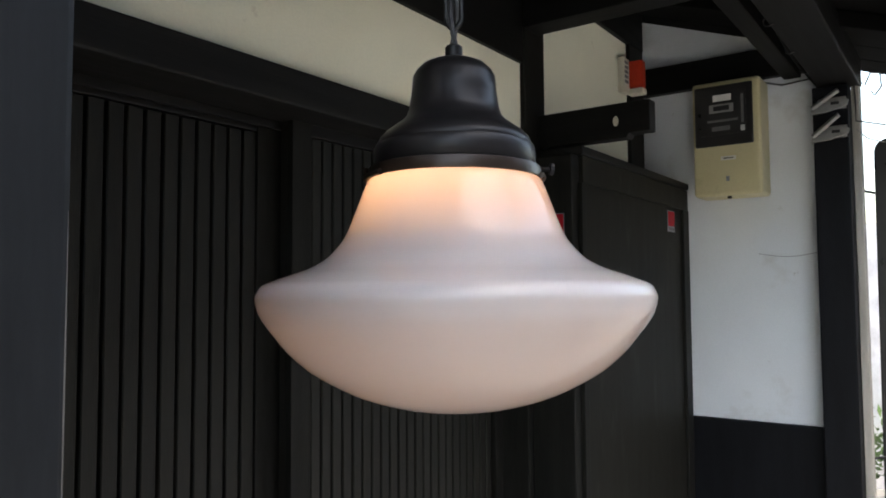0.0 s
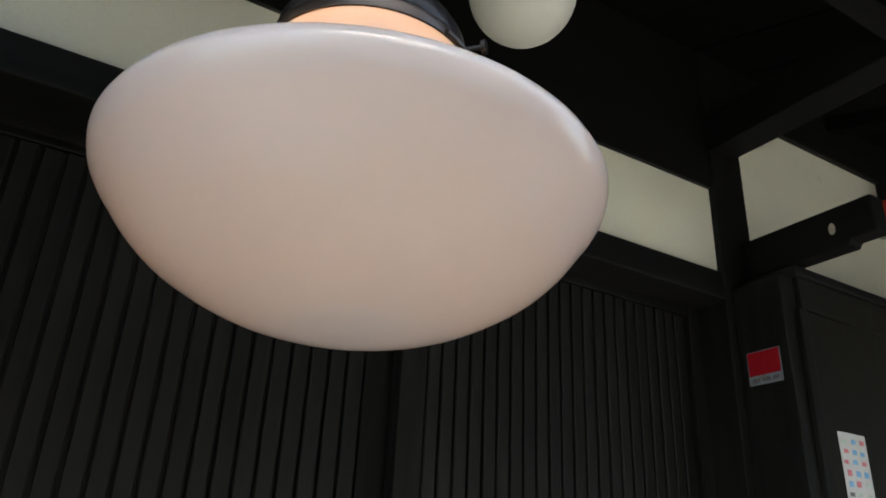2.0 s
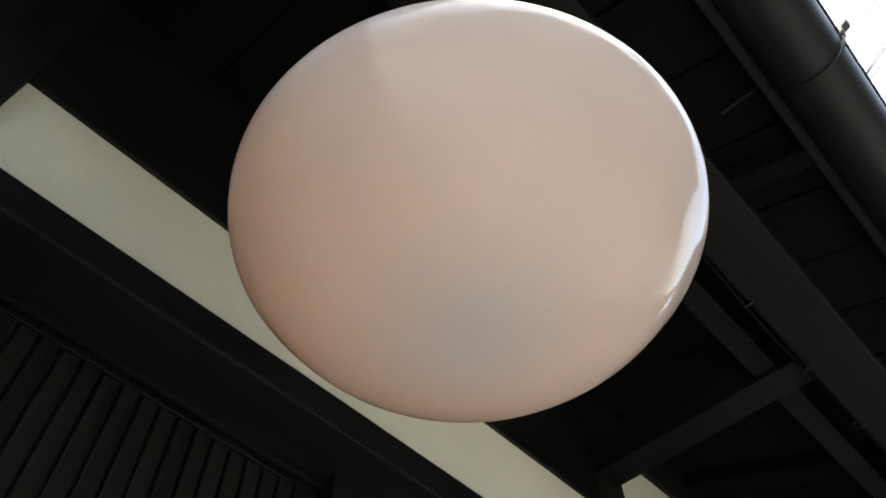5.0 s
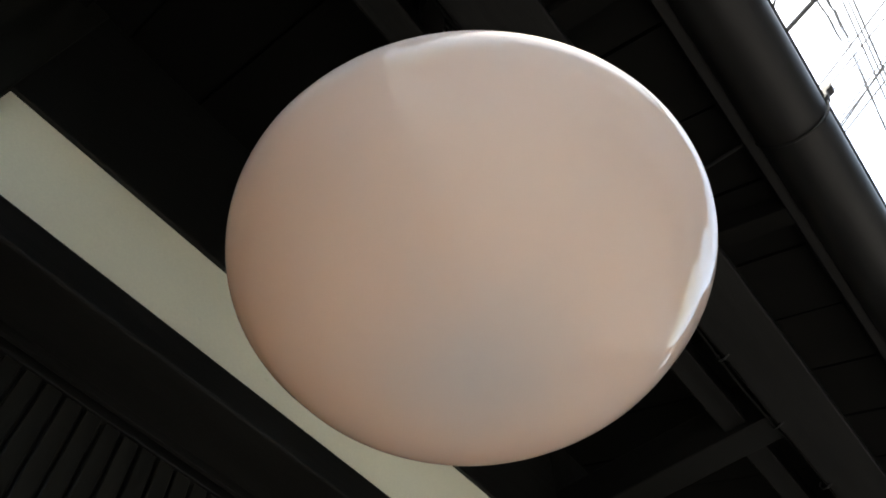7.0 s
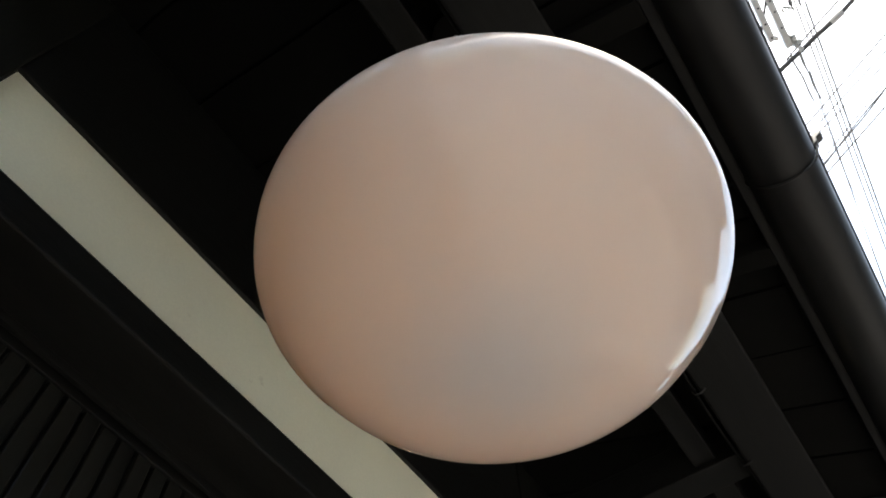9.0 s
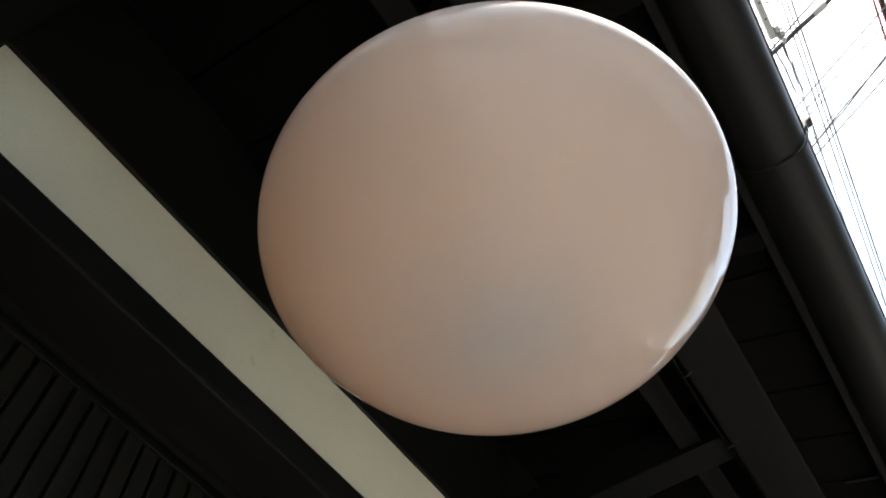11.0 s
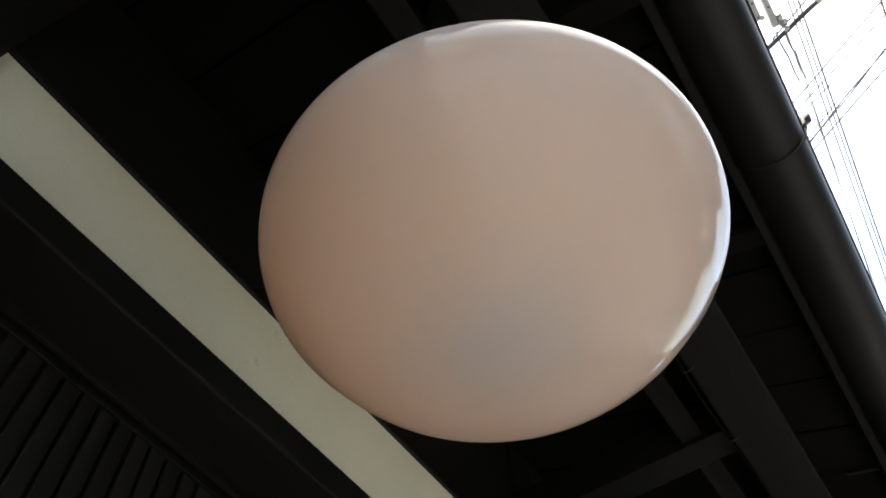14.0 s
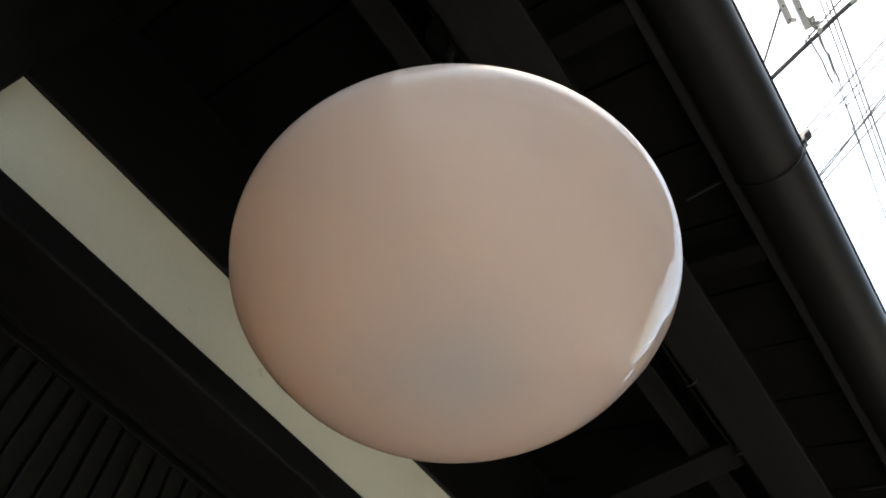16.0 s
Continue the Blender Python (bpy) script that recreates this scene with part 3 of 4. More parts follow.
solid("ceiling", eaves(), M_roofboard, "black-stained board soffit of the eaves", "ceiling")
solid("roof", prism([(0.75, roof_under(0.75) + 0.062), (-0.35, roof_under(-0.35) + 0.062), (-0.35, roof_under(-0.35) + 0.10), (0.75, roof_under(0.75) + 0.10)], "x", -0.84, 2.3), M_tile, "grey tiled eaves roof", "roof")
solid("purlin", box(-0.8, 1.985, -0.128, -0.018, H + 0.602, H + 0.69, 0.005), M_beam, "dark timber eaves purlin", "beam")
solid("inner_batten", box(-0.8, 1.968, 0.035, 0.085, H + 0.655, H + 0.745, 0.004), M_beam, "dark timber batten inside the purlin", "beam")
solid("fascia", box(-0.8, 2.2, -0.268, -0.25, H + 0.61, H + 0.67, 0.003), M_beam, "dark timber fascia behind the gutter", "beam")
for k, x in enumerate((-0.75, -0.4, 0.1, 0.6, 1.55)):
    solid("rafter", prism([(YF, roof_under(YF) - 0.042), (-0.25, roof_under(-0.25) - 0.042), (-0.25, roof_under(-0.25) - 0.001), (YF, roof_under(YF) - 0.001)], "x", x - 0.02, x + 0.02, 0.003), M_roofboard, "dark timber rafter under the soffit", "rafter", group="rafters")

# cable run with clips along the purlin
run = [(x, -0.012 + 0.004 * math.sin(x * 9), H + 0.612 + 0.006 * math.sin(x * 5.3 + 1)) for x in np.linspace(-0.78, 1.95, 60)]
tagged(part("cable", tube(run, 0.003, 6), M_roofboard, None), "black cable clipped along the purlin", "cable")
for x in (-0.1, 0.34, 0.56, 0.793, 1.02, 1.254, 1.5):
    c = thing("cable_clip", (x, -0.014, H + 0.604), "small grey cable clip on the purlin", "cable clip", "cable clips")
    part("saddle", tube([(x - 0.004, -0.030, H + 0.600), (x - 0.001, -0.018, H + 0.598), (x + 0.002, -0.008, H + 0.602), (x + 0.004, -0.005, H + 0.614), (x + 0.004, -0.012, H + 0.620)], 0.0020, 6), M_clip, c)

# gutter
GY, GZ, GR = -0.323, H + 0.612, 0.055
gut = thing("gutter", (0, GY, GZ), "dark half-round rain gutter under the eaves", "gutter")
arc = [math.pi + math.pi * k / 20 for k in range(21)]
outer = [(GY + GR * math.cos(a), GZ + GR * math.sin(a)) for a in arc]
inner = [(GY + (GR - 0.003) * math.cos(a), GZ + (GR - 0.003) * math.sin(a)) for a in arc][::-1]
part("channel", prism(outer + inner, "x", -0.86, 2.4), M_gutter, gut, smooth=True)
part("outer_bead", tube([(-0.86, GY - GR, GZ), (2.4, GY - GR, GZ)], 0.005, 8), M_gutter, gut, smooth=True)
for x in (-0.46, 0.44, 1.34):
    b = thing("gutter_bracket", (x, GY, GZ), "dark metal gutter bracket with a turned-up hook", "gutter bracket", "gutter brackets")
    pts = [(x, GY + (GR + 0.003) * math.cos(a), GZ + (GR + 0.003) * math.sin(a)) for a in arc]
    part("strap", tube([(x, GY - GR - 0.012, GZ + 0.012), (x, GY - GR - 0.010, GZ + 0.004)] + pts + [(x, GY + GR + 0.006, GZ + 0.03)], 0.0022, 6), M_gutter, b)
    part("hook_tip", prism([(GY - GR + 0.001, GZ - 0.010), (GY - GR - 0.008, GZ - 0.004), (GY - GR - 0.012, GZ + 0.006), (GY - GR - 0.022, GZ + 0.011), (GY - GR - 0.025, GZ + 0.019), (GY - GR - 0.014, GZ + 0.021), (GY - GR - 0.004, GZ + 0.014)], "x", x - 0.006, x + 0.009, 0.002), M_cable, b)
    part("stay", tube([(x + 0.005, -0.262, H + 0.635), (x + 0.026, -0.185, H + 0.672)], 0.0035, 6), M_clip, b)

# ---- pendant lamp ----
lamp = thing("pendant_lamp", (0, 0, H), "lit milk glass pendant lamp with dark metal cap on chain", "pendant lamp")
glass = [(0.068, 0.112), (0.0685, 0.0985), (0.0735, 0.0935), (0.0788, 0.0875), (0.0838, 0.0755), (0.0905, 0.0575), (0.0985, 0.0385), (0.1085, 0.0258), (0.118, 0.0172), (0.132, 0.0102), (0.1475, 0.0048), (0.160, 0.0002), (0.1692, -0.004),
         (0.1736, -0.0105), (0.1747, -0.0162), (0.1722, -0.0265), (0.1668, -0.0355), (0.1600, -0.0442), (0.1466, -0.0598), (0.1269, -0.0758), (0.0974, -0.0915), (0.0689, -0.1015), (0.0369, -0.108), (0.0, -0.110)]
glass = [(r, z if z > -0.0162 else -0.0162 + (z + 0.0162) * 1.049) for r, z in glass]
outer_p = smooth_profile(glass, 4)
inner_p = [(max(0.0, r - 0.0035), z + (0.0035 if z < -0.012 else 0.0)) for r, z in outer_p][::-1]
inner_p[0] = (0.0, inner_p[0][1])
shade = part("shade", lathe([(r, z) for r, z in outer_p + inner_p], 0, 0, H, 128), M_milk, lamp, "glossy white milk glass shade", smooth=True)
cap = [(0.0, 0.2105), (0.014, 0.2105), (0.0205, 0.2095), (0.0278, 0.206), (0.0335, 0.200), (0.0362, 0.1945), (0.0374, 0.180), (0.0394, 0.165), (0.0420, 0.157), (0.0465, 0.152), (0.0530, 0.147),
       (0.0602, 0.1415), (0.0660, 0.136), (0.0686, 0.132), (0.0690, 0.1295), (0.0712, 0.1292), (0.0728, 0.126), (0.0732, 0.1125), (0.0722, 0.110), (0.0750, 0.1085), (0.0772, 0.105), (0.0778, 0.1005), (0.0762, 0.0995)]
cap = [(r * (1.035 if z > 0.14 else 1.0 + 0.035 * max(0.0, z - 0.13) / 0.01), z - 0.002 * max(0.0, z - 0.112) / 0.0985) for r, z in cap]
part("cap", lathe(cap + [(0.0742, 0.1015), (0.0700, 0.112), (0.0670, 0.124), (0.055, 0.138), (0.04, 0.150), (0.034, 0.184), (0.0, 0.199)], 0, 0, H - 0.008, 96), M_iron, lamp, "dark bronze bell-shaped cap", smooth=True)
ring = part("gallery_ring", lathe([(0.0775, 0.1085), (0.0785, 0.1035), (0.0783, 0.0985), (0.0768, 0.0980), (0.0764, 0.1030), (0.0768, 0.108), (0.0775, 0.1085)], 0, 0, H - 0.008, 96), M_gallery, lamp, "brown bronze gallery ring", smooth=True)
for a in (-32, 88):
    ca, sa = math.cos(radians(a - 15)), math.sin(radians(a - 15))
    scr = part("thumbscrew", tube([(0.071 * ca, 0.071 * sa, H + 0.1025), (0.0885 * ca, 0.0885 * sa, H + 0.1025)], 0.0022, 8), M_iron, lamp)
    part("knob", tube([(0.0885 * ca, 0.0885 * sa, H + 0.1025), (0.092 * ca, 0.092 * sa, H + 0.1025)], 0.0055, 12), M_iron, scr)
for a in (-45, 135):
    arc_ = [radians(a - 28 + 56 * k / 12) for k in range(13)]
    part("gallery_clip", tube([(0.0795 * math.cos(b), 0.0795 * math.sin(b), H + 0.0915) for b in arc_], 0.0028, 8), M_gallery, lamp, smooth=True)
    part("clip_strap", tube([(0.0795 * math.cos(b), 0.0795 * math.sin(b), H + 0.0925 + 0.006 * (k % 2)) for k, b in enumerate((arc_[5], arc_[6], arc_[7]))], 0.0026, 6), M_gallery, lamp)
part("collar", lathe([(0.0, 0.2245), (0.0068, 0.2245), (0.0080, 0.223), (0.0080, 0.2087), (0.0, 0.2087)], 0, 0, H - 0.0101, 32), M_iron, lamp, smooth=True)
part("socket", lathe([(0.0, 0.2), (0.015, 0.2), (0.016, 0.16), (0.0155, 0.125), (0.0, 0.125)], -0.006, 0.009, H - 0.014, 32), M_iron, lamp)
bulb_p = smooth_profile([(0.0, 0.062), (0.012, 0.064), (0.022, 0.071), (0.026, 0.083), (0.023, 0.098), (0.016, 0.112), (0.0135, 0.128), (0.0, 0.129)], 3)
part("bulb", lathe(bulb_p, -0.009, 0.014, H + 0.013, 32), M_bulb, lamp, "glowing warm bulb", smooth=True)
z = H + 0.262
k = 0
top = roof_under(0) - 0.02
while z < top - 0.02:
    pts = []
    for i in range(24):
        a = 2 * math.pi * i / 24
        u, w = 0.0070 * math.cos(a), 0.012 * math.sin(a) + (0.020 if math.sin(a) > 0 else -0.020)
        u *= 1.0 - 0.35 * max(0.0, -math.sin(a)) ** 3
        pts.append((u, 0, z + w) if k % 2 else (0.6 * u, -0.8 * u, z + w))
    part("chain_link", tube(pts, 0.0024, 8, closed=True), M_chain, lamp, smooth=True)
    z += 0.059
    k += 1
for ph_ in (0.0, math.pi):
    part("cord", tube([(0.0032 * math.sin(0.5 * i + ph_), 0.0032 * math.cos(0.5 * i + ph_), H + 0.206 + (top - H - 0.23) * i / 60) for i in range(61)], 0.0026, 6), M_cable, lamp)
part("ceiling_rose", lathe([(0.0, -0.035), (0.02, -0.033), (0.04, -0.02), (0.045, 0.0), (0.045, 0.05), (0.0, 0.05)], 0, 0, top + 0.0, 32), M_iron, lamp, smooth=True)

# opal globe under the eaves
GX, GYY, GZZ = 0.328, 0.246, H + 0.539
gl = thing("globe_lamp", (GX, GYY, GZZ + 0.08), "unlit round opal glass globe lamp under the eaves", "globe lamp")
ball = [(0.0, -0.084)] + [(0.080 * math.sin(a), -0.084 * math.cos(a)) for a in (math.pi * k / 24 for k in range(1, 21))] + [(0.038, 0.074)]
part("globe", lathe(ball, GX, GYY, GZZ, 64), M_globe, gl, smooth=True)
part("holder", lathe([(0.0, 0.072), (0.042, 0.072), (0.042, 0.098), (0.016, 0.11), (0.010, 0.115), (0.010, roof_under(GYY) - GZZ), (0.0, roof_under(GYY) - GZZ)], GX, GYY, GZZ, 32), M_iron, gl, smooth=True)

# ---- street side ----
# plain walls and houses that close the street, mirrored in the lamp's glass
solid("wall_opposite", box(-22, -7.2, -9.4, -9.0, 0.0, 2.3), M_house, "plain brown wall across the street", "wall")
solid("wall_opposite_far", box(14.2, 30, -6.4, -6.0, 0.0, 2.1), M_house, "plain brown wall further along the street", "wall")


# unseen wall, added to block light down the passage and bounce some back
solid("wall_passage_end", box(-2.1, -2.0, -0.1, YF - 0.002, 0.0, H + 0.93), M_plaster, "unseen cream wall added to block and bounce light in the passage", "wall")


def house(x0, x1, y, eave, ridge, band, label, bays):
    """A timber town house: walls, plaster band, tiled roof with overhang, windows with frames and panes."""
    h = thing("house", ((x0 + x1) / 2, y, 0.0), label, "house", "houses across the street")
    part("wall", box(x0, x1, y - 3.0, y, 0.0, eave), M_house, h)
    # pale roofs added as reflectors, for the bright band mirrored in the glass
    for a, b, dz in band:
        pr = part("pent_roof", prism([(y + 0.8, dz + 2.2), (y + 0.8, dz + 2.24), (y, dz + 2.86), (y, dz + 2.8)], "x", a, b, 0.005), M_sheet, h, "pale sheet metal pent roof added to mirror as a bright band")
        for k in range(int((b - a) / 0.3)):
            x = a + 0.12 + 0.3 * k
            part("batten", prism([(y + 0.8, dz + 2.243), (y + 0.8, dz + 2.265), (y, dz + 2.885), (y, dz + 2.863)], "x", x, x + 0.03), M_sheet, pr)
    part("roof", prism([(y + 0.5, eave - 0.02), (y + 0.5, eave + 0.07), (y - 1.5, ridge), (y - 3.5, eave + 0.07), (y - 3.5, eave - 0.02)], "x", x0 - 0.1, x1 + 0.1, 0.01), M_tile, h)
    part("fascia", box(x0 - 0.1, x1 + 0.1, y + 0.502, y + 0.53, eave - 0.08, eave + 0.06, 0.004), M_wood_x, h)
    w = (x1 - x0) / bays
    for k in range(bays):
        for z0, z1 in ((0.05, min(2.0, eave - 0.9)), (3.2, 4.4)):
            if z1 > eave - 0.4:
                continue
            c = x0 + w * (k + 0.5)
            wn = part("window", box(c - 0.36 * w, c + 0.36 * w, y + 0.001, y + 0.04, z0, z1, 0.004), M_wood_x, h)
            for q in (-1, 1):
                part("pane", box(c + q * 0.17 * w - 0.15 * w, c + q * 0.17 * w + 0.15 * w, y + 0.041, y + 0.047, z0 + 0.08, z1 - 0.08), M_windowpane, wn)
    return h


house(-4.4, 4.3, -5.4, 5.1, 6.4, ((-3.6, -2.2, -0.06), (-2.0, -0.6, 0.0), (-0.35, 0.5, 0.1), (0.8, 2.9, 0.06)), "brown timber town house with added pale pent roofs", 5)
house(4.5, 9.4, -5.4, 4.9, 6.0, ((5.0, 6.4, 0.1),), "brown timber town house with grey tiled roof", 3)
house(9.7, 13.9, -5.8, 3.0, 3.9, (), "low brown house with grey tiled roof", 2)


def wire(name, pts, r, label, sag=0.0, material=None, category="wire", n=6):
    a, b = Vector(pts[0]), Vector(pts[1])
    line = []
    for k in range(25):
        u = k / 24
        p = a.lerp(b, u)
        p.z -= sag * 4 * u * (1 - u)
        line.append(p)
    return tagged(part(name, tube(line, r, n), material or M_wire, None), label, category, "overhead wires")


WZ = H + 5.5


def along(x0, y0, x1, y1, over_a, over_b, dz=0.0):
    """Ends of a level wire through two places, drawn out on both sides."""
    dx, dy = x1 - x0, y1 - y0
    d = math.hypot(dx, dy)
    dx, dy = dx / d, dy / d
    return [(x0 - dx * over_a, y0 - dy * over_a, WZ + dz), (x1 + dx * over_b, y1 + dy * over_b, WZ + dz)]


wire("overhead_wire", along(2.61, -1.900, 3.762, -1.845, 0.3, 9, 0.0), 0.009, "thick dark overhead wire along the street")
wire("overhead_wire", along(2.42, -1.880, 3.73, -1.822, 0.1, 9, 0.02), 0.007, "thin dark overhead wire along the street")
wire("overhead_wire", along(2.387, -1.839, 3.701, -1.777, 0.1, 9, 0.0), 0.0075, "thin dark overhead wire along the street")
wire("overhead_wire", along(2.46, -1.79, 3.20, -1.74, 0.9, 9, 0.05), 0.005, "very thin overhead wire along the street")
wire("overhead_wire", along(2.60, -1.76, 3.30, -1.72, 1.0, 9, 0.05), 0.005, "very thin overhead wire along the street")
wire("overhead_wire", along(3.351, -1.565, 2.962, -2.413, 2.2, 7, 0.0), 0.0075, "dark overhead wire crossing the street")
wire("overhead_wire", along(3.433, -1.576, 3.081, -2.415, 2.2, 7, 0.0), 0.0068, "very thin overhead wire crossing the street")
wire("overhead_wire", along(3.50, -1.576, 3.17, -2.415, 2.2, 7, 0.0), 0.006, "very thin overhead wire crossing the street")
wire("overhead_wire", along(3.881, -1.563, 3.528, -2.284, 2.2, 7, 0.0), 0.0075, "thin dark overhead wire crossing the street")
wire("overhead_wire", along(3.74, -1.563, 3.32, -2.33, 2.2, 7, 0.0), 0.006, "very thin overhead wire crossing the street")
# twisted pair crossing the street
ax, ay, bx, by = 3.79, -1.563, 3.369, -2.331
for ph_ in (0.0, math.pi):
    line = []
    for k in range(160):
        u = -2.5 + 9.0 * k / 159
        line.append((ax + (bx - ax) * u + 0.012 * math.cos(ph_ + u * 4.3), ay + (by - ay) * u + 0.008 * math.cos(ph_ + u * 4.3), WZ + 0.012 * math.sin(ph_ + u * 4.3)))
    tagged(part("overhead_wire", tube(line, 0.0075, 6), M_wire, None), "dark twisted overhead wire crossing the street", "wire", "overhead wires")

# utility pole with two crossarms
pole = thing("utility_pole", (0.75, -1.57, 0.0), "grey concrete utility pole with two steel crossarms", "utility pole")
part("shaft", lathe([(0.0, 0.0), (0.12, 0.0), (0.085, WZ + 0.5), (0.08, WZ + 0.52), (0.0, WZ + 0.52)], 0.75, -1.57, 0.0, 32), M_pole, pole, smooth=True)


def crossarm(x1, y, w, holes):
    c = part("crossarm", box(0.5, x1, y - w / 2, y + w / 2, WZ - w / 2, WZ + w / 2, 0.006), M_sleeve, pole)
    for hx in holes:
        part("bolt_hole", tube([(hx, y, WZ - w / 2 - 0.002), (hx, y, WZ - w / 2 + 0.004)], 0.009, 8), M_cable, c)
    return c


c1 = crossarm(2.515, -1.578, 0.05, (2.1, 2.2, 2.35, 2.48))
c2 = crossarm(2.64, -1.676, 0.05, (2.1, 2.2, 2.3, 2.45))
for x, y in ((2.57, -1.722), (2.62, -1.745), (2.68, -1.735), (2.49, -1.60)):
    ins = part("insulator", lathe([(0.0, -0.045), (0.012, -0.042), (0.02, -0.03), (0.011, -0.025), (0.018, -0.01), (0.010, 0.0), (0.008, 0.04), (0.0, 0.04)], x, y, WZ - 0.03, 14), M_sleeve, pole, smooth=True)
part("clamp", box(2.545, 2.66, -1.735, -1.702, WZ - 0.05, WZ + 0.02, 0.01), M_galv, pole)
part("clamp_bolt", tube([(2.60, -1.70, WZ - 0.03), (2.63, -1.765, WZ - 0.03)], 0.010, 8), M_galv, pole)
part("clamp_hook", tube([(2.66, -1.72, WZ - 0.04), (2.70, -1.745, WZ - 0.04), (2.715, -1.72, WZ - 0.04)], 0.010, 8), M_galv, pole)
# strain insulators with beaded sheds, at the ends of the wires along the street
for x0_, x1_, y_, r_ in ((2.04, 2.346, -1.812, 0.015), (2.10, 2.327, -1.870, 0.016), (2.19, 2.351, -1.911, 0.012)):
    n_ = 6
    st = bmesh.new()
    tube([(x0_ - 0.5, y_, WZ), (x1_ + 0.05, y_, WZ)], 0.006, 8, st)
    for k in range(n_):
        xa = x0_ + (x1_ - x0_) * k / n_
        tube([(xa, y_, WZ), (xa + 0.4 * (x1_ - x0_) / n_, y_, WZ), (xa + 0.75 * (x1_ - x0_) / n_, y_, WZ)], r_ * random.uniform(0.75, 1.1), 10, st)
    part("strain_insulator", st, M_feeder, pole)
part("guy_hook", tube([(2.375, -1.819, WZ), (2.34, -1.785, WZ), (2.317, -1.75, WZ), (2.335, -1.735, WZ), (2.355, -1.745, WZ)], 0.009, 8), M_galv, pole)
part("strut", tube([(2.689, -1.26, WZ - 0.05), (2.389, -1.539, WZ), (2.14, -1.689, WZ), (2.027, -1.752, WZ + 0.02)], 0.010, 8), M_feeder, pole)

# service drop cables hanging from the crossarm
for a_, b_, r_ in (((2.733, -1.662), (3.172, -1.679), 0.009), ((2.775, -1.724), (3.181, -1.735), 0.009)):
    line = []
    for k in range(40):
        u = -0.1 + 1.15 * k / 39
        line.append((a_[0] + (b_[0] - a_[0]) * u, a_[1] + (b_[1] - a_[1]) * u + 0.005 * math.sin(u * 9), WZ + 0.006 * math.cos(u * 11)))
    dxy = (b_[0] - a_[0], b_[1] - a_[1])
    wire("overhead_wire", [(b_[0], b_[1], WZ), (b_[0] + 14 * dxy[0], b_[1] + 14 * dxy[1] + 0.3, WZ)], 0.0035, "thin wire running on from the drop cable")
    tagged(part("drop_cable", tube(line, r_, 6), M_wire, None), "dark spliced cable leaving the crossarm", "cable", "drop cables")

# thick insulated feeder with a grey sleeve and a hooked end
feed = thing("feeder_arm", (2.75, -1.5, WZ), "thick dark feeder with a pale grey sleeve and hooked end", "feeder")
part("feeder", tube([(3.05, -0.62, WZ - 0.02), (2.86, -1.28, WZ), (2.781, -1.546, WZ), (2.74, -1.70, WZ + 0.004), (2.720, -1.766, WZ), (2.682, -1.884, WZ), (2.648, -2.022, WZ)], 0.0205, 10), M_feeder, feed, smooth=True)
part("sleeve", tube([(2.648, -2.022, WZ), (2.618, -2.130, WZ)], 0.027, 12), M_sleeve, feed, smooth=True)
part("feeder_end", tube([(2.618, -2.130, WZ), (2.575, -2.231, WZ), (2.56, -2.265, WZ), (2.540, -2.29, WZ), (2.51, -2.30, WZ), (2.48, -2.294, WZ), (2.44, -2.272, WZ), (2.38, -2.22, WZ)], 0.0185, 10), M_feeder, feed, smooth=True)
part("stay_wire", tube([(2.74, -1.62, WZ + 0.02), (2.676, -1.767, WZ + 0.02), (2.614, -1.906, WZ + 0.02), (2.460, -2.278, WZ)], 0.008, 6), M_feeder, feed)
part("stay_link", tube([(2.507, -2.180, WZ + 0.01), (2.572, -2.225, WZ)], 0.009, 6), M_feeder, feed)
# cables bundled beside the feeder's end
for dy, r_, m_, lb in ((-2.473, 0.010, M_redcable, "dull red overhead cable along the street"), (-2.512, 0.008, M_redcable, "thin dull red overhead cable along the street"), (-2.535, 0.020, M_cable, "thick dark overhead cable beside the red ones")):
    wire("overhead_wire", [(-1.5, dy - 0.06, WZ + 0.02), (4.6, dy + 0.03, WZ + 0.02)], r_, lb, material=m_)
# loose cable loops tangled above the feeder's hook
for k in range(7):
    cx_, cy_ = 2.30 + 0.045 * k, -2.15 - 0.045 * k
    a0, ra, rb = random.uniform(0, 6.28), random.uniform(0.05, 0.11), random.uniform(0.02, 0.05)
    lp = [(cx_ + ra * math.cos(a0 + 0.5 * q) + 0.01 * q * math.sin(k), cy_ + rb * math.sin(a0 + 0.5 * q) - 0.008 * q, WZ + 0.03) for q in range(10)]
    tagged(part("cable_loop", tube(lp, random.uniform(0.005, 0.010), 6), M_sleeve if k % 2 else M_cable, None), "loose grey cable loop hanging over the street", "cable", "cable loops")

# far greenery and pale screen at the end of the street
solid("pale_screen", box(6.6, 6.7, -2.4, 0.4, 0.0, H + 0.55), mat("pale_screen_paint", (0.75, 0.76, 0.78), 0.5, bump=0.05), "pale screen at the street's end", "screen")


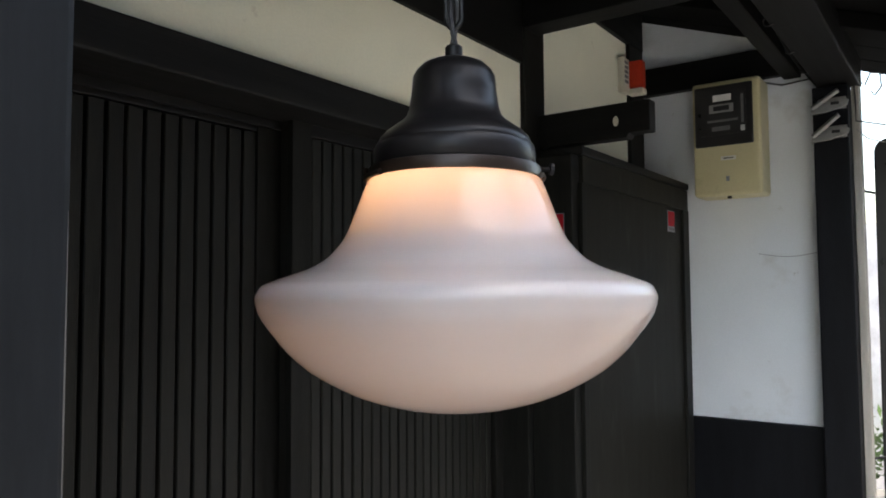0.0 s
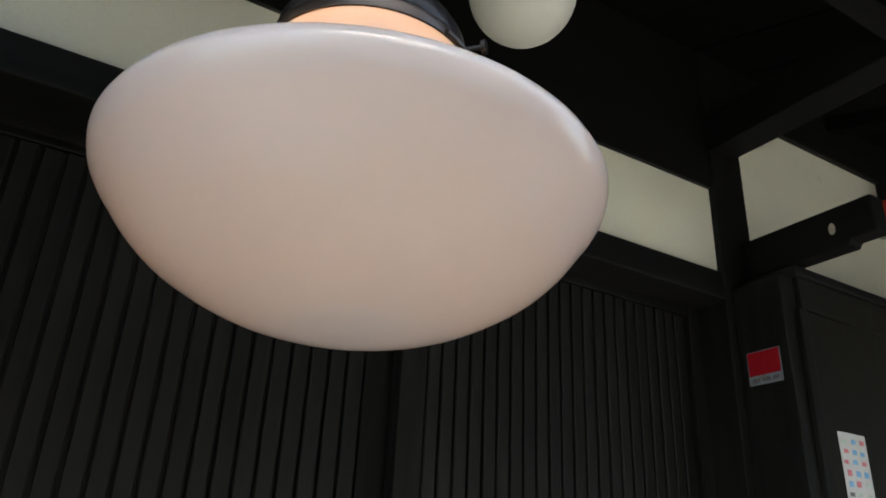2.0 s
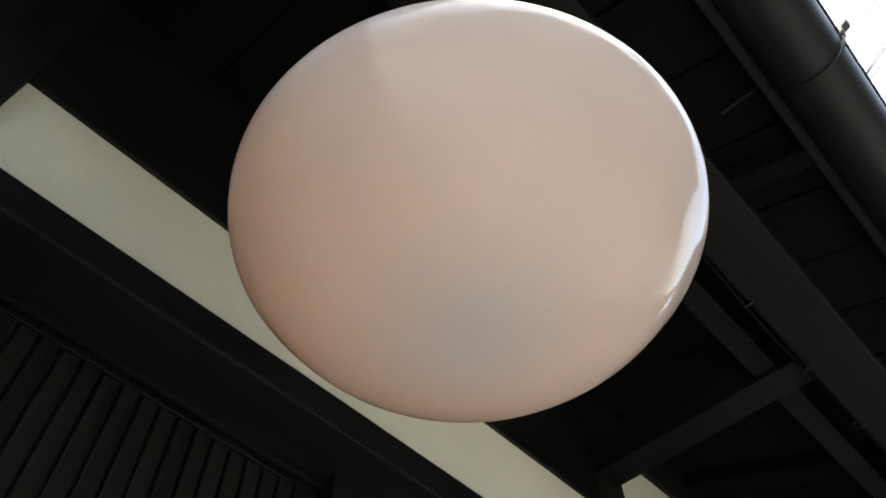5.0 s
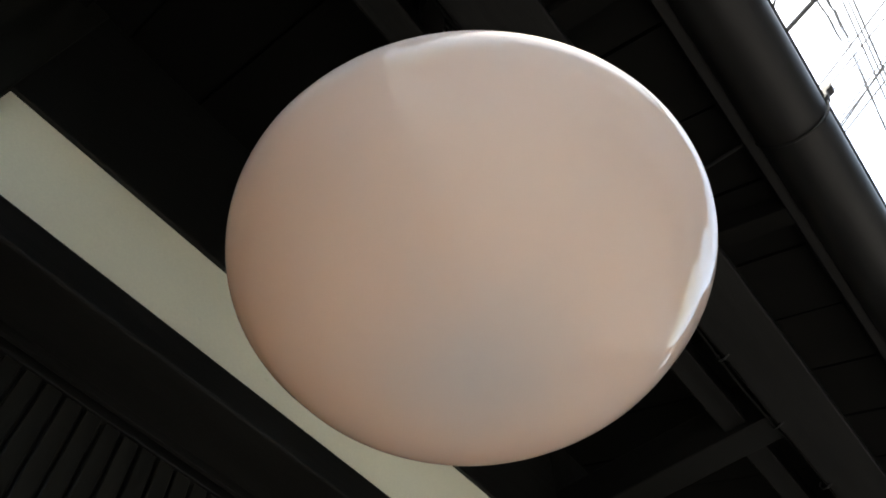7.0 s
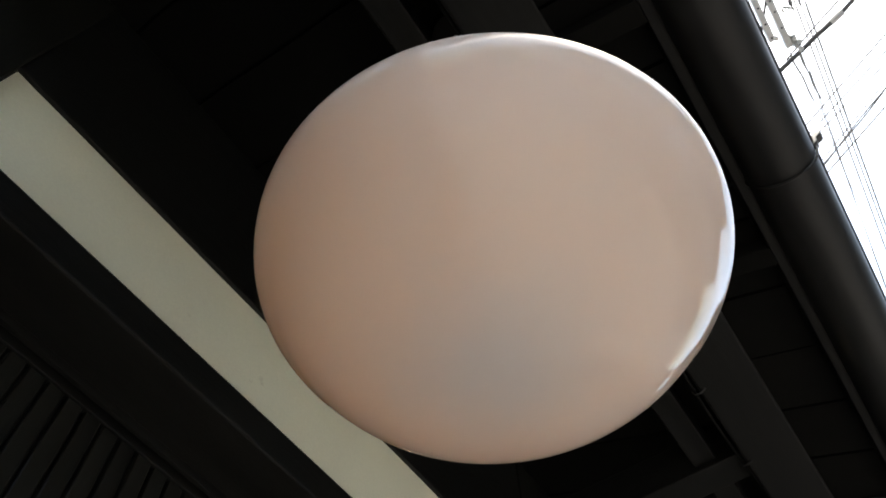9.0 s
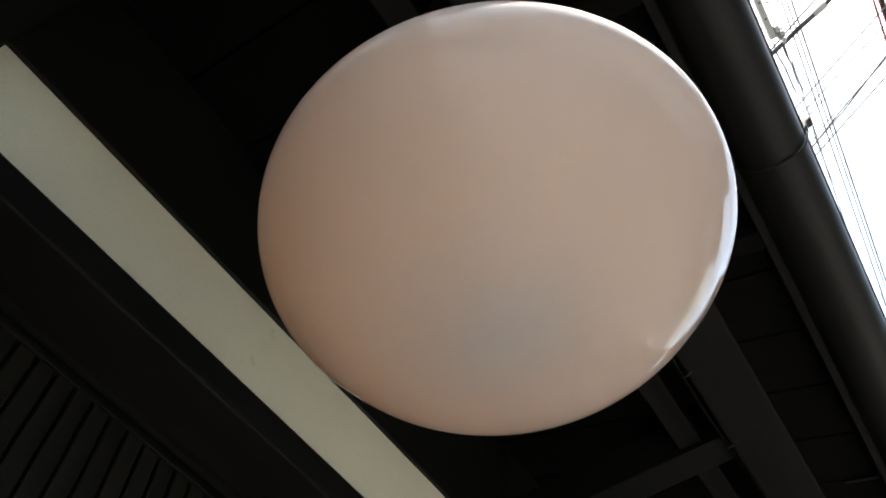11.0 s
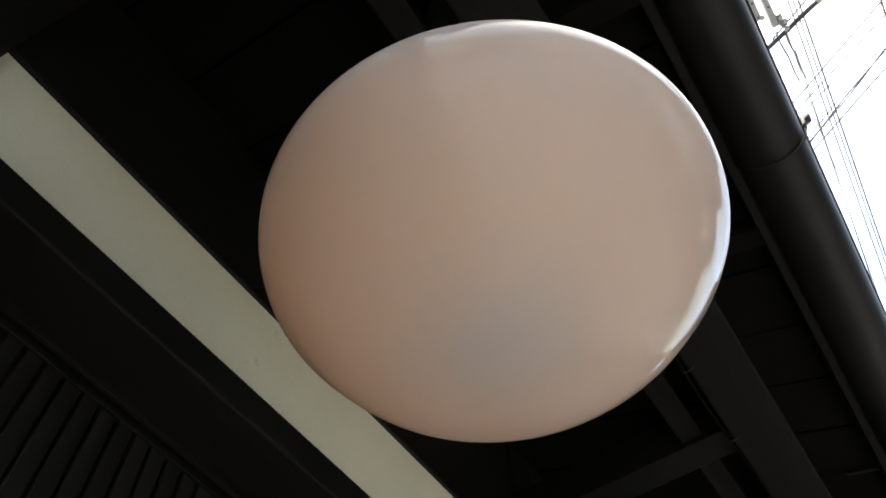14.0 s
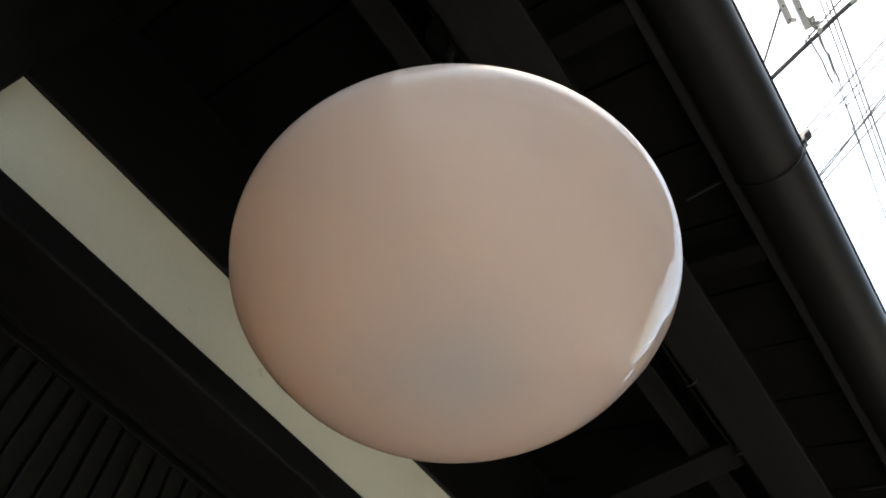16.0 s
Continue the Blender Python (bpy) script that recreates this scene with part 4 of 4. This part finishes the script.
def leaves(cx, cy, cz, sx, sy, sz, n, size):
    bm = bmesh.new()
    for k in range(n):
        while True:
            u = Vector((random.uniform(-1, 1), random.uniform(-1, 1), random.uniform(-1, 1)))
            if u.length < 1 + 0.25 * noise.noise(u * 2.3 + Vector((cx, cy, cz))):
                break
        c = Vector((cx + u.x * sx, cy + u.y * sy, cz + u.z * sz))
        d = Vector((random.gauss(0, 1), random.gauss(0, 1), random.gauss(0, 1))).normalized()
        e = d.cross(Vector((random.gauss(0, 1), random.gauss(0, 1), random.gauss(0, 1)))).normalized()
        s = size * random.uniform(0.6, 1.3)
        v = [bm.verts.new(c + q) for q in (-d * s, e * s * 0.45, d * s, -e * s * 0.45)]
        bm.faces.new(v)
    return bm


sh = thing("shrub", (7.1, -0.7, 0.0), "leafy green shrub behind the pale screen", "shrub")
tr = bmesh.new()
for k in range(7):
    tube([(7.1, -0.7, 0.0), (7.1 + random.uniform(-.15, .15), -0.7 + random.uniform(-.3, .3), 1.2), (7.1 + random.uniform(-.2, .2), -0.7 + random.uniform(-.7, .7), H + 0.5)], 0.02, 6, tr)
part("stems", tr, M_pale, sh)
part("foliage", leaves(7.1, -0.7, H + 0.2, 0.35, 1.2, 0.62, 2600, 0.05), M_leaf, sh)
sh2 = thing("shrub", (6.1, -0.6, 0.0), "low green shrub before the pale screen", "shrub")
part("stems", tube([(6.1, -0.6, 0.0), (6.1, -0.55, 0.5)], 0.02, 6), M_pale, sh2)
part("foliage", leaves(6.1, -0.6, 0.45, 0.3, 1.2, 0.38, 2200, 0.045), M_leaf, sh2)


# trees across the street, mirrored in the lamp's glass
def tree(x, y, top, spread):
    t_ = thing("tree", (x, y, 0.0), "leafy green tree across the street", "tree", "trees across the street")
    part("trunk", tube([(x, y, 0.0), (x + 0.05, y, top * 0.3), (x - 0.03, y + 0.04, top * 0.62)], 0.09, 8), M_bark, t_)
    lb = bmesh.new()
    cr = bmesh.new()
    for k in range(7):
        a = 2 * math.pi * k / 7 + random.uniform(-0.3, 0.3)
        d = spread * random.uniform(0.35, 0.8)
        cx, cy, cz = x + d * math.cos(a), y + d * math.sin(a), top * random.uniform(0.55, 0.82)
        tube([(x, y, top * random.uniform(0.35, 0.5)), ((x + cx) / 2, (y + cy) / 2, cz - 0.3), (cx, cy, cz)], 0.03, 6, lb)
        clump = leaves(cx, cy, cz, spread * 0.5, spread * 0.5, top * 0.17, 420, 0.10)
        me = bpy.data.meshes.new("clump")
        clump.to_mesh(me)
        clump.free()
        cr.from_mesh(me)
        bpy.data.meshes.remove(me)
    part("limbs", lb, M_bark, t_)
    part("crown", cr, M_leaf, t_)


M_bark = mat("grey_brown_bark", (0.12, 0.10, 0.08), 0.85, var=0.35, scale=6, stretch=(6, 6, 1), bump=0.3)
for x_, y_, top_, sp_ in ((-6.3, -5.0, 4.0, 1.4), (-9.6, -7.2, 3.2, 1.2), (12.2, -4.7, 3.0, 0.9)):
    tree(x_, y_, top_, sp_)
